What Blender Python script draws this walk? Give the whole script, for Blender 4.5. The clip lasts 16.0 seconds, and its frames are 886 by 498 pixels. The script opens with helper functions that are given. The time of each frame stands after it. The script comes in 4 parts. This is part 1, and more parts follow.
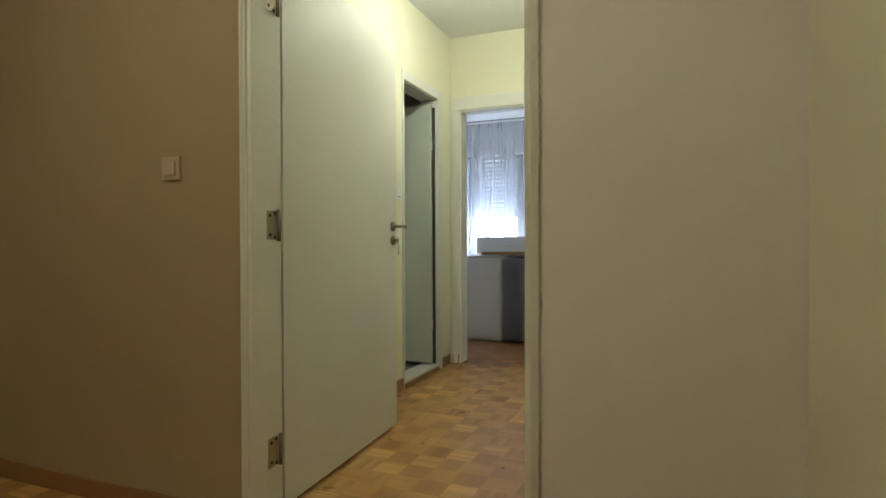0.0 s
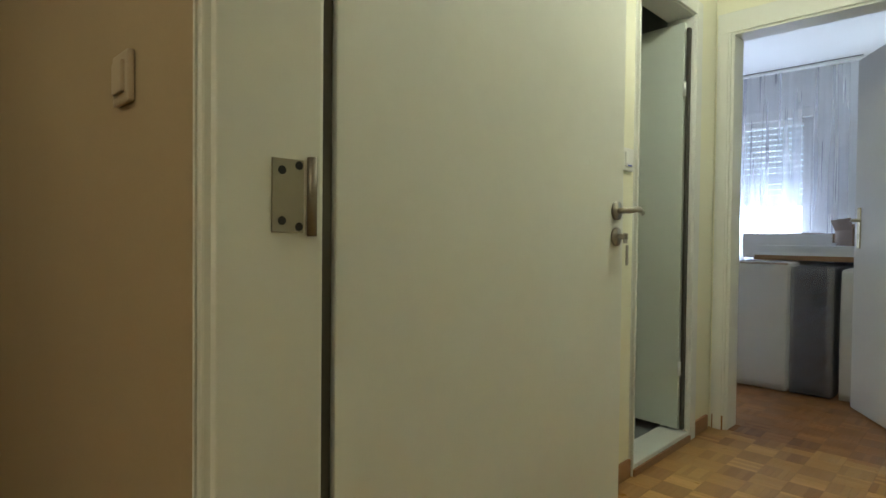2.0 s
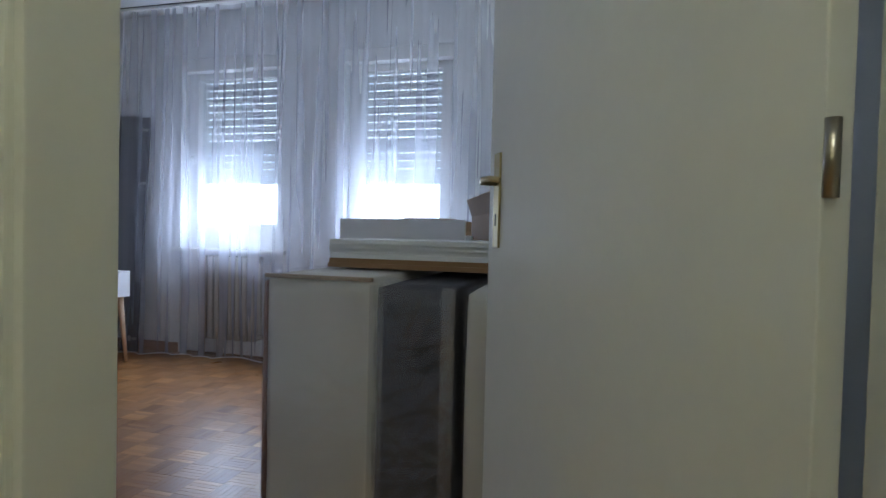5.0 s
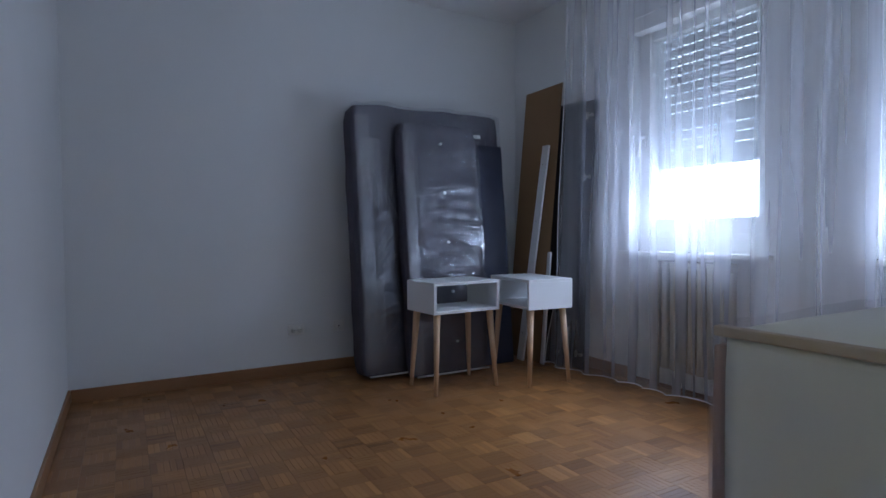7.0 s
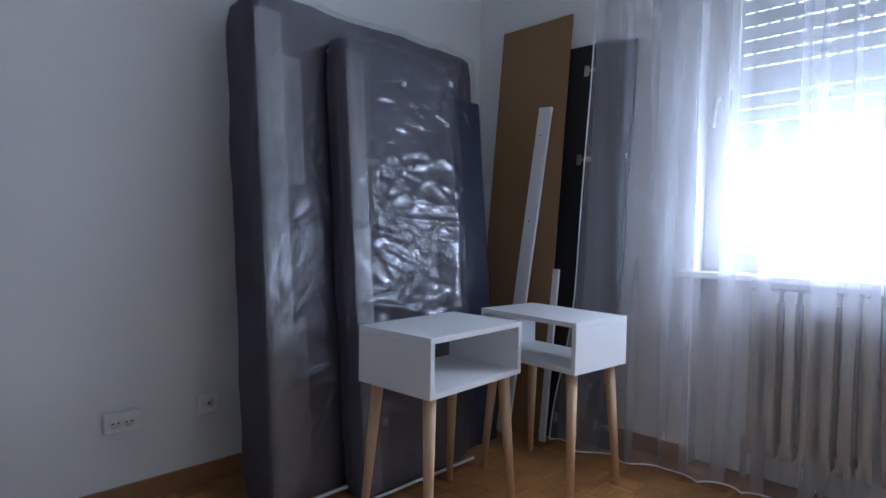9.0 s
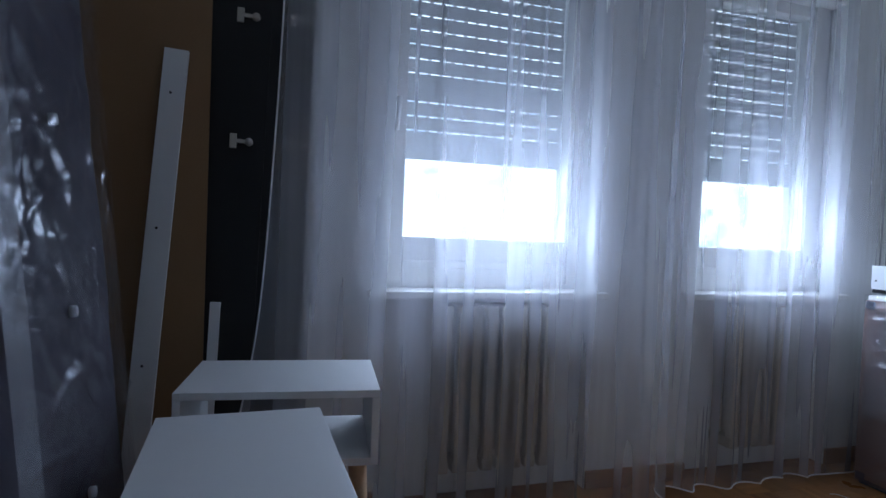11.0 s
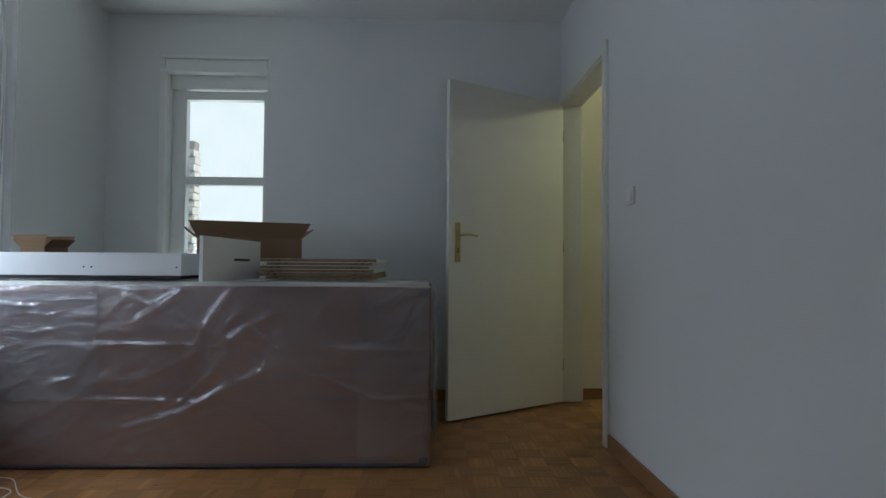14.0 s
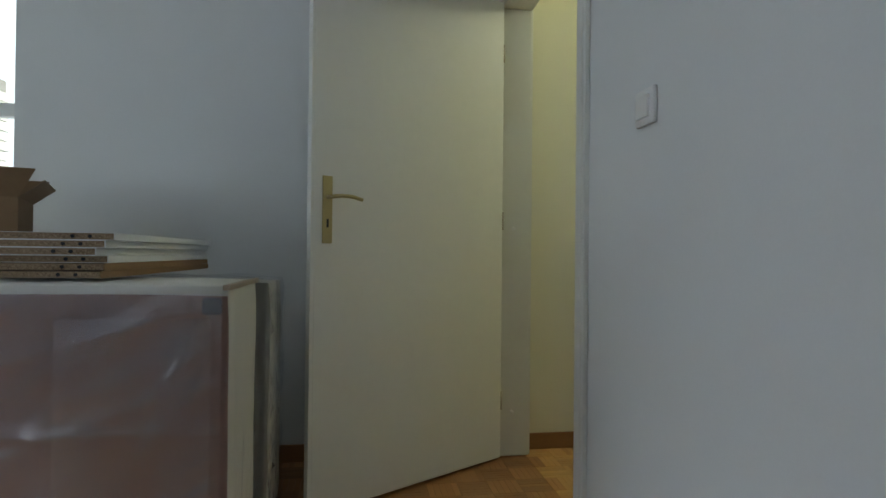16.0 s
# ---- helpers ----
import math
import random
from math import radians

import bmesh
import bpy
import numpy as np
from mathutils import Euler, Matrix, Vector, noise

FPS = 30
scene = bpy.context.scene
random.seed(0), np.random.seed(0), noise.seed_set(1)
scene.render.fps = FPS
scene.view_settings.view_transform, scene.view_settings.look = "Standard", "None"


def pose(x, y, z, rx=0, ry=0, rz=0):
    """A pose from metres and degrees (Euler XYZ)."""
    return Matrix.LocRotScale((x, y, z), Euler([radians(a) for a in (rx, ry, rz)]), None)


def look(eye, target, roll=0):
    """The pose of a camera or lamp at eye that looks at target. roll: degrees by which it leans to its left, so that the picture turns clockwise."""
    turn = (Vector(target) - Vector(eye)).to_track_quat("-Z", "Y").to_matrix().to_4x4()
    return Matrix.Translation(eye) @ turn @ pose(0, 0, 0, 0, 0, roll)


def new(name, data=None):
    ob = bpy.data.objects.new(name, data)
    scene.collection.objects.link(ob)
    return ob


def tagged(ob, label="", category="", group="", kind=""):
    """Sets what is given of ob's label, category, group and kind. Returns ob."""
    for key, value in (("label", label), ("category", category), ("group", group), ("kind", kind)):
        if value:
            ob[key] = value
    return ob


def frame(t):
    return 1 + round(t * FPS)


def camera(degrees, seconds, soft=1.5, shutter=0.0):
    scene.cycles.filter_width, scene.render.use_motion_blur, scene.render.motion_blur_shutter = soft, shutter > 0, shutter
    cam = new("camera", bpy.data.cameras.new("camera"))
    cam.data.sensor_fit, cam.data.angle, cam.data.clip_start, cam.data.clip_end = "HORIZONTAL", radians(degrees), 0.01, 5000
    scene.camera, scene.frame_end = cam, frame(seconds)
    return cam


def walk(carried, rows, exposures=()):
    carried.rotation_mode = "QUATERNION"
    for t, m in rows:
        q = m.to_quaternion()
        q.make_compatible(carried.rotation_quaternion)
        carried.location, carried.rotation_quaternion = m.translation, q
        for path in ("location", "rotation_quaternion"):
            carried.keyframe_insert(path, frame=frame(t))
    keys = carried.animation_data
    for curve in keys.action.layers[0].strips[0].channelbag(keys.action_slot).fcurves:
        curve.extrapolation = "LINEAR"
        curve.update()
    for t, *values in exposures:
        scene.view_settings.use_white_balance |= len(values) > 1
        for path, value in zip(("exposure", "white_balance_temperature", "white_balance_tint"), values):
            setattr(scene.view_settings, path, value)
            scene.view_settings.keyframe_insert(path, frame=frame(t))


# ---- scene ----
cam = camera(76.0, 16.0)
PATH = [
    (0, (0.718, -4.448, 0.976), (-0.038, -2.597, 0.955), -0.2),
    (0.5, (0.695, -4.112, 0.975), (-0.408, -2.443, 0.958), -0.7),
    (0.8, (0.618, -3.958, 0.972), (-0.661, -2.421, 0.947), -0.1),
    (1, (0.558, -3.874, 0.959), (-0.818, -2.422, 0.938), -0.3),
    (1.5, (0.35, -3.574, 0.988), (-1.095, -2.191, 0.956), 0.3),
    (2, (0.115, -3.25, 0.986), (-1.29, -1.828, 0.944), 0.6),
    (2.5, (-0.016, -2.89, 0.988), (-1.186, -1.269, 0.938), 1.6),
    (3, (-0.085, -2.465, 0.963), (-0.841, -0.613, 0.935), 1.4),
    (3.5, (-0.172, -1.995, 0.999), (-0.594, -0.04, 0.954), 1.8),
    (5.8, (-0.324, -0.191, 0.967), (-1.076, 1.661, 0.9), 0.2),
    (6, (-0.401, -0.121, 0.969), (-1.317, 1.655, 0.9), 0.2),
    (6.5, (-0.575, 0.098, 0.956), (-1.921, 1.577, 0.892), 0.1),
    (7, (-0.794, 0.294, 0.958), (-2.536, 1.274, 0.894), -0.4),
    (7.5, (-1.087, 0.454, 0.956), (-2.981, 1.093, 0.887), -0.3),
    (8, (-1.518, 0.57, 0.969), (-3.423, 1.177, 0.912), -0.1),
    (8.5, (-1.939, 0.681, 0.948), (-3.723, 1.583, 0.905), 0.0),
    (8.7, (-2.152, 0.671, 0.956), (-3.8, 1.804, 0.909), 0.5),
    (11, (-3.76, 1.063, 1.05), (-3.19, 2.979, 0.985), 2.3),
    (11.5, (-3.87, 1.076, 0.992), (-2.828, 2.784, 1.004), 1.5),
    (12, (-3.974, 0.992, 0.994), (-2.59, 2.435, 1.02), 1.4),
    (12.5, (-3.972, 0.926, 0.991), (-2.312, 2.041, 1.031), 1.4),
    (13, (-3.977, 0.968, 0.968), (-2.062, 1.545, 1.018), 0.9),
    (13.5, (-3.939, 1.0, 0.941), (-1.955, 1.245, 1.001), 0.7),
    (14, (-3.845, 0.944, 0.922), (-1.847, 0.881, 0.981), 0.4),
    (14.5, (-3.593, 0.844, 0.918), (-1.606, 0.619, 0.967), 0.3),
    (15, (-3.301, 0.765, 0.923), (-1.32, 0.494, 0.961), 0.3),
    (15.5, (-2.89, 0.7, 0.926), (-0.909, 0.42, 0.949), 0.4),
    (16, (-2.482, 0.645, 0.912), (-0.505, 0.347, 0.93), 0.6),
]
walk(cam, [(t, look(eye, target, roll)) for t, eye, target, roll in PATH], [(0, 0.58, 6250, 10), (1.5, 0.68, 6150, 10), (2, 0.66, 6050, 10), (2.5, 0.45, 6050, 10), (3, 0.24, 6150, 10), (3.5, 0.28, 6250, 10), (6, 0.12, 5850, 12), (7, 0.03, 5850, 12), (8, 0.4, 6150, 12), (8.5, 0.67, 6200, 12), (11, -0.54, 5850, 10), (12.5, -0.95, 6000, 8), (13.5, -0.57, 6450, 5), (14.5, -0.06, 6800, 3), (16, 0.29, 6950, 2)])

# ---- world, lights, exposure ----
world = bpy.data.worlds.new("overcast_sky")
scene.world = world
world.use_nodes = True
wn = world.node_tree
sky = wn.nodes.new("ShaderNodeTexSky")
sky.sky_type, sky.sun_disc, sky.sun_elevation, sky.sun_rotation = "NISHITA", False, radians(48), radians(207)
wn.links.new(sky.outputs[0], wn.nodes["Background"].inputs[0])
wn.nodes["Background"].inputs[1].default_value = 0.15

WINDOW_GLOW, LOGGIA_GLOW = 3.5, 1.45


def lamp(name, kind, place, energy, colour, size=0.2, target=None):
    data = bpy.data.lights.new(name, kind)
    data.energy, data.color = energy, colour
    ob = new(name, data)
    if kind == "AREA":
        data.size = size
        ob.matrix_basis = look(place, target)
    else:
        data.shadow_soft_size = size
        ob.location = place
    return ob


sun = lamp("sun", "SUN", (0, 10, 12), 5.0, (1.0, 0.96, 0.9))
sun.data.angle = radians(20)
sun.matrix_basis = look((-8, -16, 20), (0, 0, 0))
lamp("passage_bulb", "POINT", (-3.72, -1.75, 2.40), 5, (1.0, 0.92, 0.61), 0.08)
lamp("corridor_bulb", "POINT", (-0.22, -1.4, 2.40), 13.0, (0.95, 0.985, 0.78), 0.08)
lamp("hall_bulb", "POINT", (-0.45, -4.3, 2.40), 12.6, (1.0, 0.92, 0.61), 0.08)
# daylight in the openings of the two bedroom windows: from the sky downwards, from the bright ground upwards
for wx, ww in ((-2.934, 0.70), (-1.605, 0.60)):
    for rise, watts, z, tall, wide in ((-1.19, 7.0, 1.18, 0.30, 92), (1.19, 7.0, 1.18, 0.30, 92), (0.0, 6.5, 1.075, 0.11, 180)):
        wl = lamp("window_light", "AREA", (wx, 3.20, z), watts * ww, (0.68, 0.80, 1.0), ww, (wx, 2.2, z + rise))
        wl.data.shape, wl.data.size_y, wl.data.spread = "RECTANGLE", tall, radians(wide)

# the loggia's daylight in the narrow window
for rise in (-1.19, 1.19):
    wl = lamp("loggia_light", "AREA", (0.15, 2.36, 1.55), 2.2, (0.84, 0.95, 0.97), 0.50, (-0.85, 2.36, 1.55 + rise))
    wl.data.shape, wl.data.size_y, wl.data.spread = "RECTANGLE", 0.9, radians(92)

# ---- materials ----


def nodes_of(name):
    m = bpy.data.materials.new(name)
    m.use_nodes = True
    t = m.node_tree
    return m, t, t.nodes["Principled BSDF"]


def coords(t, scale=(1, 1, 1)):
    c = t.nodes.new("ShaderNodeTexCoord")
    mp = t.nodes.new("ShaderNodeMapping")
    mp.inputs["Scale"].default_value = scale
    t.links.new(c.outputs["Object"], mp.inputs["Vector"])
    return mp.outputs[0]


def noise_tex(t, vec, scale, detail=4.0, rough=0.55, distort=0.0):
    n = t.nodes.new("ShaderNodeTexNoise")
    n.inputs["Scale"].default_value, n.inputs["Detail"].default_value = scale, detail
    n.inputs["Roughness"].default_value, n.inputs["Distortion"].default_value = rough, distort
    t.links.new(vec, n.inputs["Vector"])
    return n.outputs["Fac"]


def ramp(t, fac, stops):
    r = t.nodes.new("ShaderNodeValToRGB")
    el = r.color_ramp.elements
    while len(el) < len(stops):
        el.new(0.5)
    for e, (p, c) in zip(el, stops):
        e.position, e.color = p, (*c, 1)
    t.links.new(fac, r.inputs[0])
    return r.outputs[0]


def mix_col(t, fac, a, b, mode="MIX"):
    n = t.nodes.new("ShaderNodeMix")
    n.data_type, n.blend_type = "RGBA", mode
    for sock, v in ((n.inputs[0], fac), (n.inputs[6], a), (n.inputs[7], b)):
        if isinstance(v, (int, float)):
            sock.default_value = v
        elif isinstance(v, tuple):
            sock.default_value = (*v, 1)
        else:
            t.links.new(v, sock)
    return n.outputs[2]


def bump(t, bsdf, height, strength, distance):
    b = t.nodes.new("ShaderNodeBump")
    b.inputs["Strength"].default_value, b.inputs["Distance"].default_value = strength, distance
    t.links.new(height, b.inputs["Height"])
    t.links.new(b.outputs[0], bsdf.inputs["Normal"])


def surface(name, colour, rough=0.6, metal=0.0, var=0.06, grain=60.0, relief=0.15, stretch=(1, 1, 1), coat=0.0, depth=0.002):
    """A plain surface with two scales of tone and a fine relief."""
    m, t, b = nodes_of(name)
    v = coords(t, stretch)
    big, fine = noise_tex(t, v, 1.7, 3), noise_tex(t, v, grain, 5)
    lo = tuple(c * (1 - var) for c in colour)
    hi = tuple(min(1, c * (1 + var)) for c in colour)
    tone = ramp(t, big, [(0.3, lo), (0.7, hi)])
    tone = mix_col(t, 0.35, tone, ramp(t, fine, [(0.3, lo), (0.7, hi)]))
    t.links.new(tone, b.inputs["Base Color"])
    b.inputs["Roughness"].default_value, b.inputs["Metallic"].default_value = rough, metal
    b.inputs["Coat Weight"].default_value = coat
    if relief:
        bump(t, b, fine, relief, depth)
    return m


def parquet(name, dark, light, random_socket="Random Per Island"):
    m, t, b = nodes_of(name)
    if random_socket == "Random Per Island":
        rnd = t.nodes.new("ShaderNodeNewGeometry").outputs["Random Per Island"]
    else:
        rnd = t.nodes.new("ShaderNodeObjectInfo").outputs["Random"]
    v = coords(t)
    mid = tuple((a + c) / 2 for a, c in zip(dark, light))
    where = t.nodes.new("ShaderNodeNewGeometry").outputs["Position"]
    cell = t.nodes.new("ShaderNodeVectorMath")
    cell.operation = "SNAP"
    cell.inputs[1].default_value = (0.122, 0.122, 10.0)
    t.links.new(where, cell.inputs[0])
    white = t.nodes.new("ShaderNodeTexWhiteNoise")
    t.links.new(cell.outputs[0], white.inputs["Vector"])
    both = t.nodes.new("ShaderNodeMix")
    both.inputs[0].default_value = 0.36
    t.links.new(white.outputs["Value"], both.inputs[2]), t.links.new(rnd, both.inputs[3])
    rnd = both.outputs[0]
    tone = ramp(t, rnd, [(0.1, dark), (0.25, tuple(0.6 * a + 0.4 * c for a, c in zip(dark, light))), (0.65, mid), (0.92, light)])
    flat = t.nodes.new("ShaderNodeVectorMath")
    flat.operation = "MULTIPLY_ADD"
    flat.inputs[1].default_value, flat.inputs[2].default_value = (1 / 0.122, 1 / 0.122, 0), (40, 40, 0.5)
    t.links.new(where, flat.inputs[0])
    # every other block darkened, painting in how light catches the grain direction
    weave = t.nodes.new("ShaderNodeTexChecker")
    weave.inputs["Scale"].default_value = 1.0
    t.links.new(flat.outputs[0], weave.inputs["Vector"])
    tone = mix_col(t, 1.0, tone, ramp(t, weave.outputs["Fac"], [(0.0, (0.80, 0.78, 0.76)), (1.0, (1, 1, 1))]), "MULTIPLY")
    g = noise_tex(t, v, 90, 6, 0.65, 0.6)
    tone = mix_col(t, 0.38, tone, ramp(t, g, [(0.25, (0.62, 0.56, 0.50)), (0.75, (1, 1, 1))]), "MULTIPLY")
    wear = noise_tex(t, v, 2.2, 3)
    tone = mix_col(t, 0.35, tone, ramp(t, wear, [(0.3, (0.8, 0.76, 0.72)), (0.7, (1, 1, 1))]), "MULTIPLY")
    t.links.new(tone, b.inputs["Base Color"])
    b.inputs["Roughness"].default_value = 0.34
    rr = ramp(t, noise_tex(t, v, 6, 4), [(0.3, (0.27,) * 3), (0.7, (0.42,) * 3)])
    t.links.new(rr, b.inputs["Roughness"])
    bump(t, b, g, 0.12, 0.001)
    return m


def chipboard(name):
    m, t, b = nodes_of(name)
    v = coords(t)
    g = noise_tex(t, v, 220, 6, 0.7)
    tone = ramp(t, g, [(0.3, (0.13, 0.085, 0.05)), (0.5, (0.30, 0.21, 0.13)), (0.72, (0.46, 0.35, 0.24))])
    t.links.new(tone, b.inputs["Base Color"])
    b.inputs["Roughness"].default_value = 0.85
    bump(t, b, g, 0.5, 0.001)
    return m


def film(name, tint=(0.9, 0.92, 0.96), shine=0.12, rough=0.22, veil=0.03, wrinkle=0.0):
    """Clear wrapping film: see-through, a faint milky veil and a soft shine."""
    m = bpy.data.materials.new(name)
    m.use_nodes = True
    t = m.node_tree
    t.nodes.clear()
    out = t.nodes.new("ShaderNodeOutputMaterial")
    clear, gloss, milk = (t.nodes.new(n) for n in ("ShaderNodeBsdfTransparent", "ShaderNodeBsdfGlossy", "ShaderNodeBsdfDiffuse"))
    clear.inputs[0].default_value = (0.97, 0.97, 0.98, 1)
    gloss.inputs["Roughness"].default_value, gloss.inputs[0].default_value = rough, (*tint, 1)
    milk.inputs[0].default_value = (*tint, 1)
    v = coords(t, (1, 1, 0.6))
    patch = noise_tex(t, v, 2.6, 4, 0.6, 0.8)
    vr = t.nodes.new("ShaderNodeMapRange")
    vr.inputs[1].default_value, vr.inputs[2].default_value = 0.35, 0.7
    vr.inputs[3].default_value, vr.inputs[4].default_value = veil * 0.4, veil * 1.8
    t.links.new(patch, vr.inputs[0])
    if wrinkle:
        bp = t.nodes.new("ShaderNodeBump")
        bp.inputs["Strength"].default_value, bp.inputs["Distance"].default_value = wrinkle, 0.006
        t.links.new(noise_tex(t, v, 30, 4, 0.6, 1.5), bp.inputs["Height"])
        t.links.new(bp.outputs[0], gloss.inputs["Normal"])
    m1, m2 = t.nodes.new("ShaderNodeMixShader"), t.nodes.new("ShaderNodeMixShader")
    t.links.new(vr.outputs[0], m1.inputs[0])
    t.links.new(clear.outputs[0], m1.inputs[1]), t.links.new(milk.outputs[0], m1.inputs[2])
    m2.inputs[0].default_value = shine
    t.links.new(m1.outputs[0], m2.inputs[1]), t.links.new(gloss.outputs[0], m2.inputs[2])
    t.links.new(m2.outputs[0], out.inputs[0])
    return m


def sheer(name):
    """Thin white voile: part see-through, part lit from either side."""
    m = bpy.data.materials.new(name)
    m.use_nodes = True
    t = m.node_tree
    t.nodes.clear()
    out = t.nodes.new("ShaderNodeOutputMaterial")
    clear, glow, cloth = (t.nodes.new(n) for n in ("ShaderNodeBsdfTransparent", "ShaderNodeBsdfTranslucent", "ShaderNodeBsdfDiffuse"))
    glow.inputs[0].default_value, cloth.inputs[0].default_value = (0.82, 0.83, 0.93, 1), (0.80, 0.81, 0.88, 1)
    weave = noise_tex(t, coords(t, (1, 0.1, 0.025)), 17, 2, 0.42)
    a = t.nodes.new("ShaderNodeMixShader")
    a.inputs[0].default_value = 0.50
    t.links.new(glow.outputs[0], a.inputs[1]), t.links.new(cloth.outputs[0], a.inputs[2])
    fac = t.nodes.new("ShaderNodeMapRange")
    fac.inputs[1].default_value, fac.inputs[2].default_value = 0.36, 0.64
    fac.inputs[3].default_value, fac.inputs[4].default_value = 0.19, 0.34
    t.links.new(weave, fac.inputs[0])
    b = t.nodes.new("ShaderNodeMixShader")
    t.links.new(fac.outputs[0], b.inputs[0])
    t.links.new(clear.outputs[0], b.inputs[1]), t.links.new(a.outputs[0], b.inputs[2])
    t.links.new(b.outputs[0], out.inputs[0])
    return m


def clear_glass(name):
    m = bpy.data.materials.new(name)
    m.use_nodes = True
    t = m.node_tree
    t.nodes.clear()
    out = t.nodes.new("ShaderNodeOutputMaterial")
    clear, gloss, mixer = (t.nodes.new(n) for n in ("ShaderNodeBsdfTransparent", "ShaderNodeBsdfGlossy", "ShaderNodeMixShader"))
    gloss.inputs["Roughness"].default_value = 0.02
    clear.inputs[0].default_value = (0.95, 0.97, 0.97, 1)
    mixer.inputs[0].default_value = 0.05
    t.links.new(clear.outputs[0], mixer.inputs[1]), t.links.new(gloss.outputs[0], mixer.inputs[2])
    t.links.new(mixer.outputs[0], out.inputs[0])
    return m


def glow_backdrop(name, strength, low, high):
    """Bright overcast distance outside a window, with a vague line of trees and houses."""
    m = bpy.data.materials.new(name)
    m.use_nodes = True
    t = m.node_tree
    t.nodes.clear()
    out, em = t.nodes.new("ShaderNodeOutputMaterial"), t.nodes.new("ShaderNodeEmission")
    v = coords(t, (1, 1, 1))
    blob = noise_tex(t, v, 5.5, 6, 0.6)
    col = ramp(t, blob, [(0.40, low), (0.52, high)])
    t.links.new(col, em.inputs[0])
    em.inputs[1].default_value = strength
    t.links.new(em.outputs[0], out.inputs[0])
    return m


def rug_pattern(name):
    m, t, b = nodes_of(name)
    v = coords(t)
    vo = t.nodes.new("ShaderNodeTexVoronoi")
    vo.inputs["Scale"].default_value = 28
    t.links.new(v, vo.inputs["Vector"])
    col = ramp(t, vo.outputs["Distance"], [(0.0, (0.30, 0.22, 0.14)), (0.25, (0.04, 0.045, 0.08)), (0.45, (0.20, 0.04, 0.035)), (0.8, (0.11, 0.02, 0.02))])
    t.links.new(col, b.inputs["Base Color"])
    b.inputs["Roughness"].default_value = 0.95
    bump(t, b, noise_tex(t, v, 400, 3), 0.6, 0.003)
    return m


WALL = surface("white_wall_paint", (0.74, 0.75, 0.75), 0.75, var=0.025, grain=140, relief=0.10, depth=0.001)
CORRIDOR_WALL = surface("cream_wall_paint", (0.79, 0.77, 0.62), 0.75, var=0.025, grain=140, relief=0.10, depth=0.001)
MAUVE_WALL = surface("pale_mauve_wall_paint", (0.74, 0.70, 0.71), 0.7, var=0.03, grain=140, relief=0.10, depth=0.001)
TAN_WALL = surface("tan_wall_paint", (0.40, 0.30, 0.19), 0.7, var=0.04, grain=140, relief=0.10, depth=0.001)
CEILING = surface("ceiling_paint", (0.80, 0.80, 0.80), 0.85, var=0.02, grain=120, relief=0.08, depth=0.001)
LACQUER = surface("white_lacquer", (0.74, 0.74, 0.70), 0.5, var=0.03, grain=30, relief=0.05)
PVC = surface("white_plastic", (0.80, 0.80, 0.78), 0.35, var=0.02, grain=40, relief=0.03)
SHUTTER = surface("grey_white_shutter", (0.80, 0.81, 0.82), 0.5, var=0.03, grain=40, relief=0.05)
PANEL_WHITE = surface("white_melamine", (0.78, 0.79, 0.80), 0.42, var=0.015, grain=80, relief=0.03)
MINT = surface("pale_mint_door_paint", (0.74, 0.79, 0.72), 0.4, var=0.02, grain=40, relief=0.05)
TILE = surface("grey_floor_tile", (0.28, 0.29, 0.28), 0.35, var=0.12, grain=18, relief=0.08)
MARBLE = surface("white_marble_sill", (0.74, 0.74, 0.70), 0.3, var=0.05, grain=14, relief=0.03)
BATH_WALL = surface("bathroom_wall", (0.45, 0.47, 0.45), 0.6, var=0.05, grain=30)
BASEBOARD = surface("oak_baseboard", (0.30, 0.15, 0.065), 0.4, var=0.16, grain=26, relief=0.12, stretch=(1, 1, 8))
BEECH = surface("beech_leg", (0.58, 0.38, 0.23), 0.45, var=0.10, grain=30, relief=0.08, stretch=(6, 6, 1))
BRASS = surface("worn_brass", (0.50, 0.42, 0.22), 0.34, metal=0.9, var=0.10, grain=50, relief=0.05)
STEEL = surface("satin_steel", (0.40, 0.37, 0.32), 0.28, metal=1.0, var=0.06, grain=60, relief=0.04)
DARK = surface("dark_slot", (0.02, 0.02, 0.022), 0.7, var=0.1)
# dark tone that paints the shade inside the door gaps
GAP_SHADE = surface("shaded_gap", (0.07, 0.062, 0.05), 0.6, var=0.1)
CARD = surface("corrugated_cardboard", (0.215, 0.132, 0.07), 0.85, var=0.10, grain=70, relief=0.25, stretch=(1, 1, 3))
CARD_IN = surface("cardboard_inside", (0.20, 0.122, 0.064), 0.9, var=0.10, grain=70, relief=0.25)
HARDBOARD = surface("brown_hardboard", (0.27, 0.155, 0.070), 0.7, var=0.08, grain=120, relief=0.10)
BLACK_PANEL = surface("black_brown_laminate", (0.008, 0.008, 0.010), 0.65, var=0.15, grain=40, relief=0.06)
CHIP = chipboard("raw_chipboard")
BROWN_CLOTH = surface("brown_underside_cloth", (0.235, 0.128, 0.096), 0.9, var=0.10, grain=260, relief=0.3)
CREAM_CLOTH = surface("cream_side_cloth", (0.62, 0.60, 0.53), 0.85, var=0.05, grain=200, relief=0.25)
GREY_CLOTH = surface("charcoal_ticking", (0.036, 0.034, 0.042), 0.85, var=0.12, grain=180, relief=0.3)
MAUVE_CLOTH = surface("grey_mauve_ticking", (0.055, 0.048, 0.070), 0.8, var=0.12, grain=180, relief=0.3)
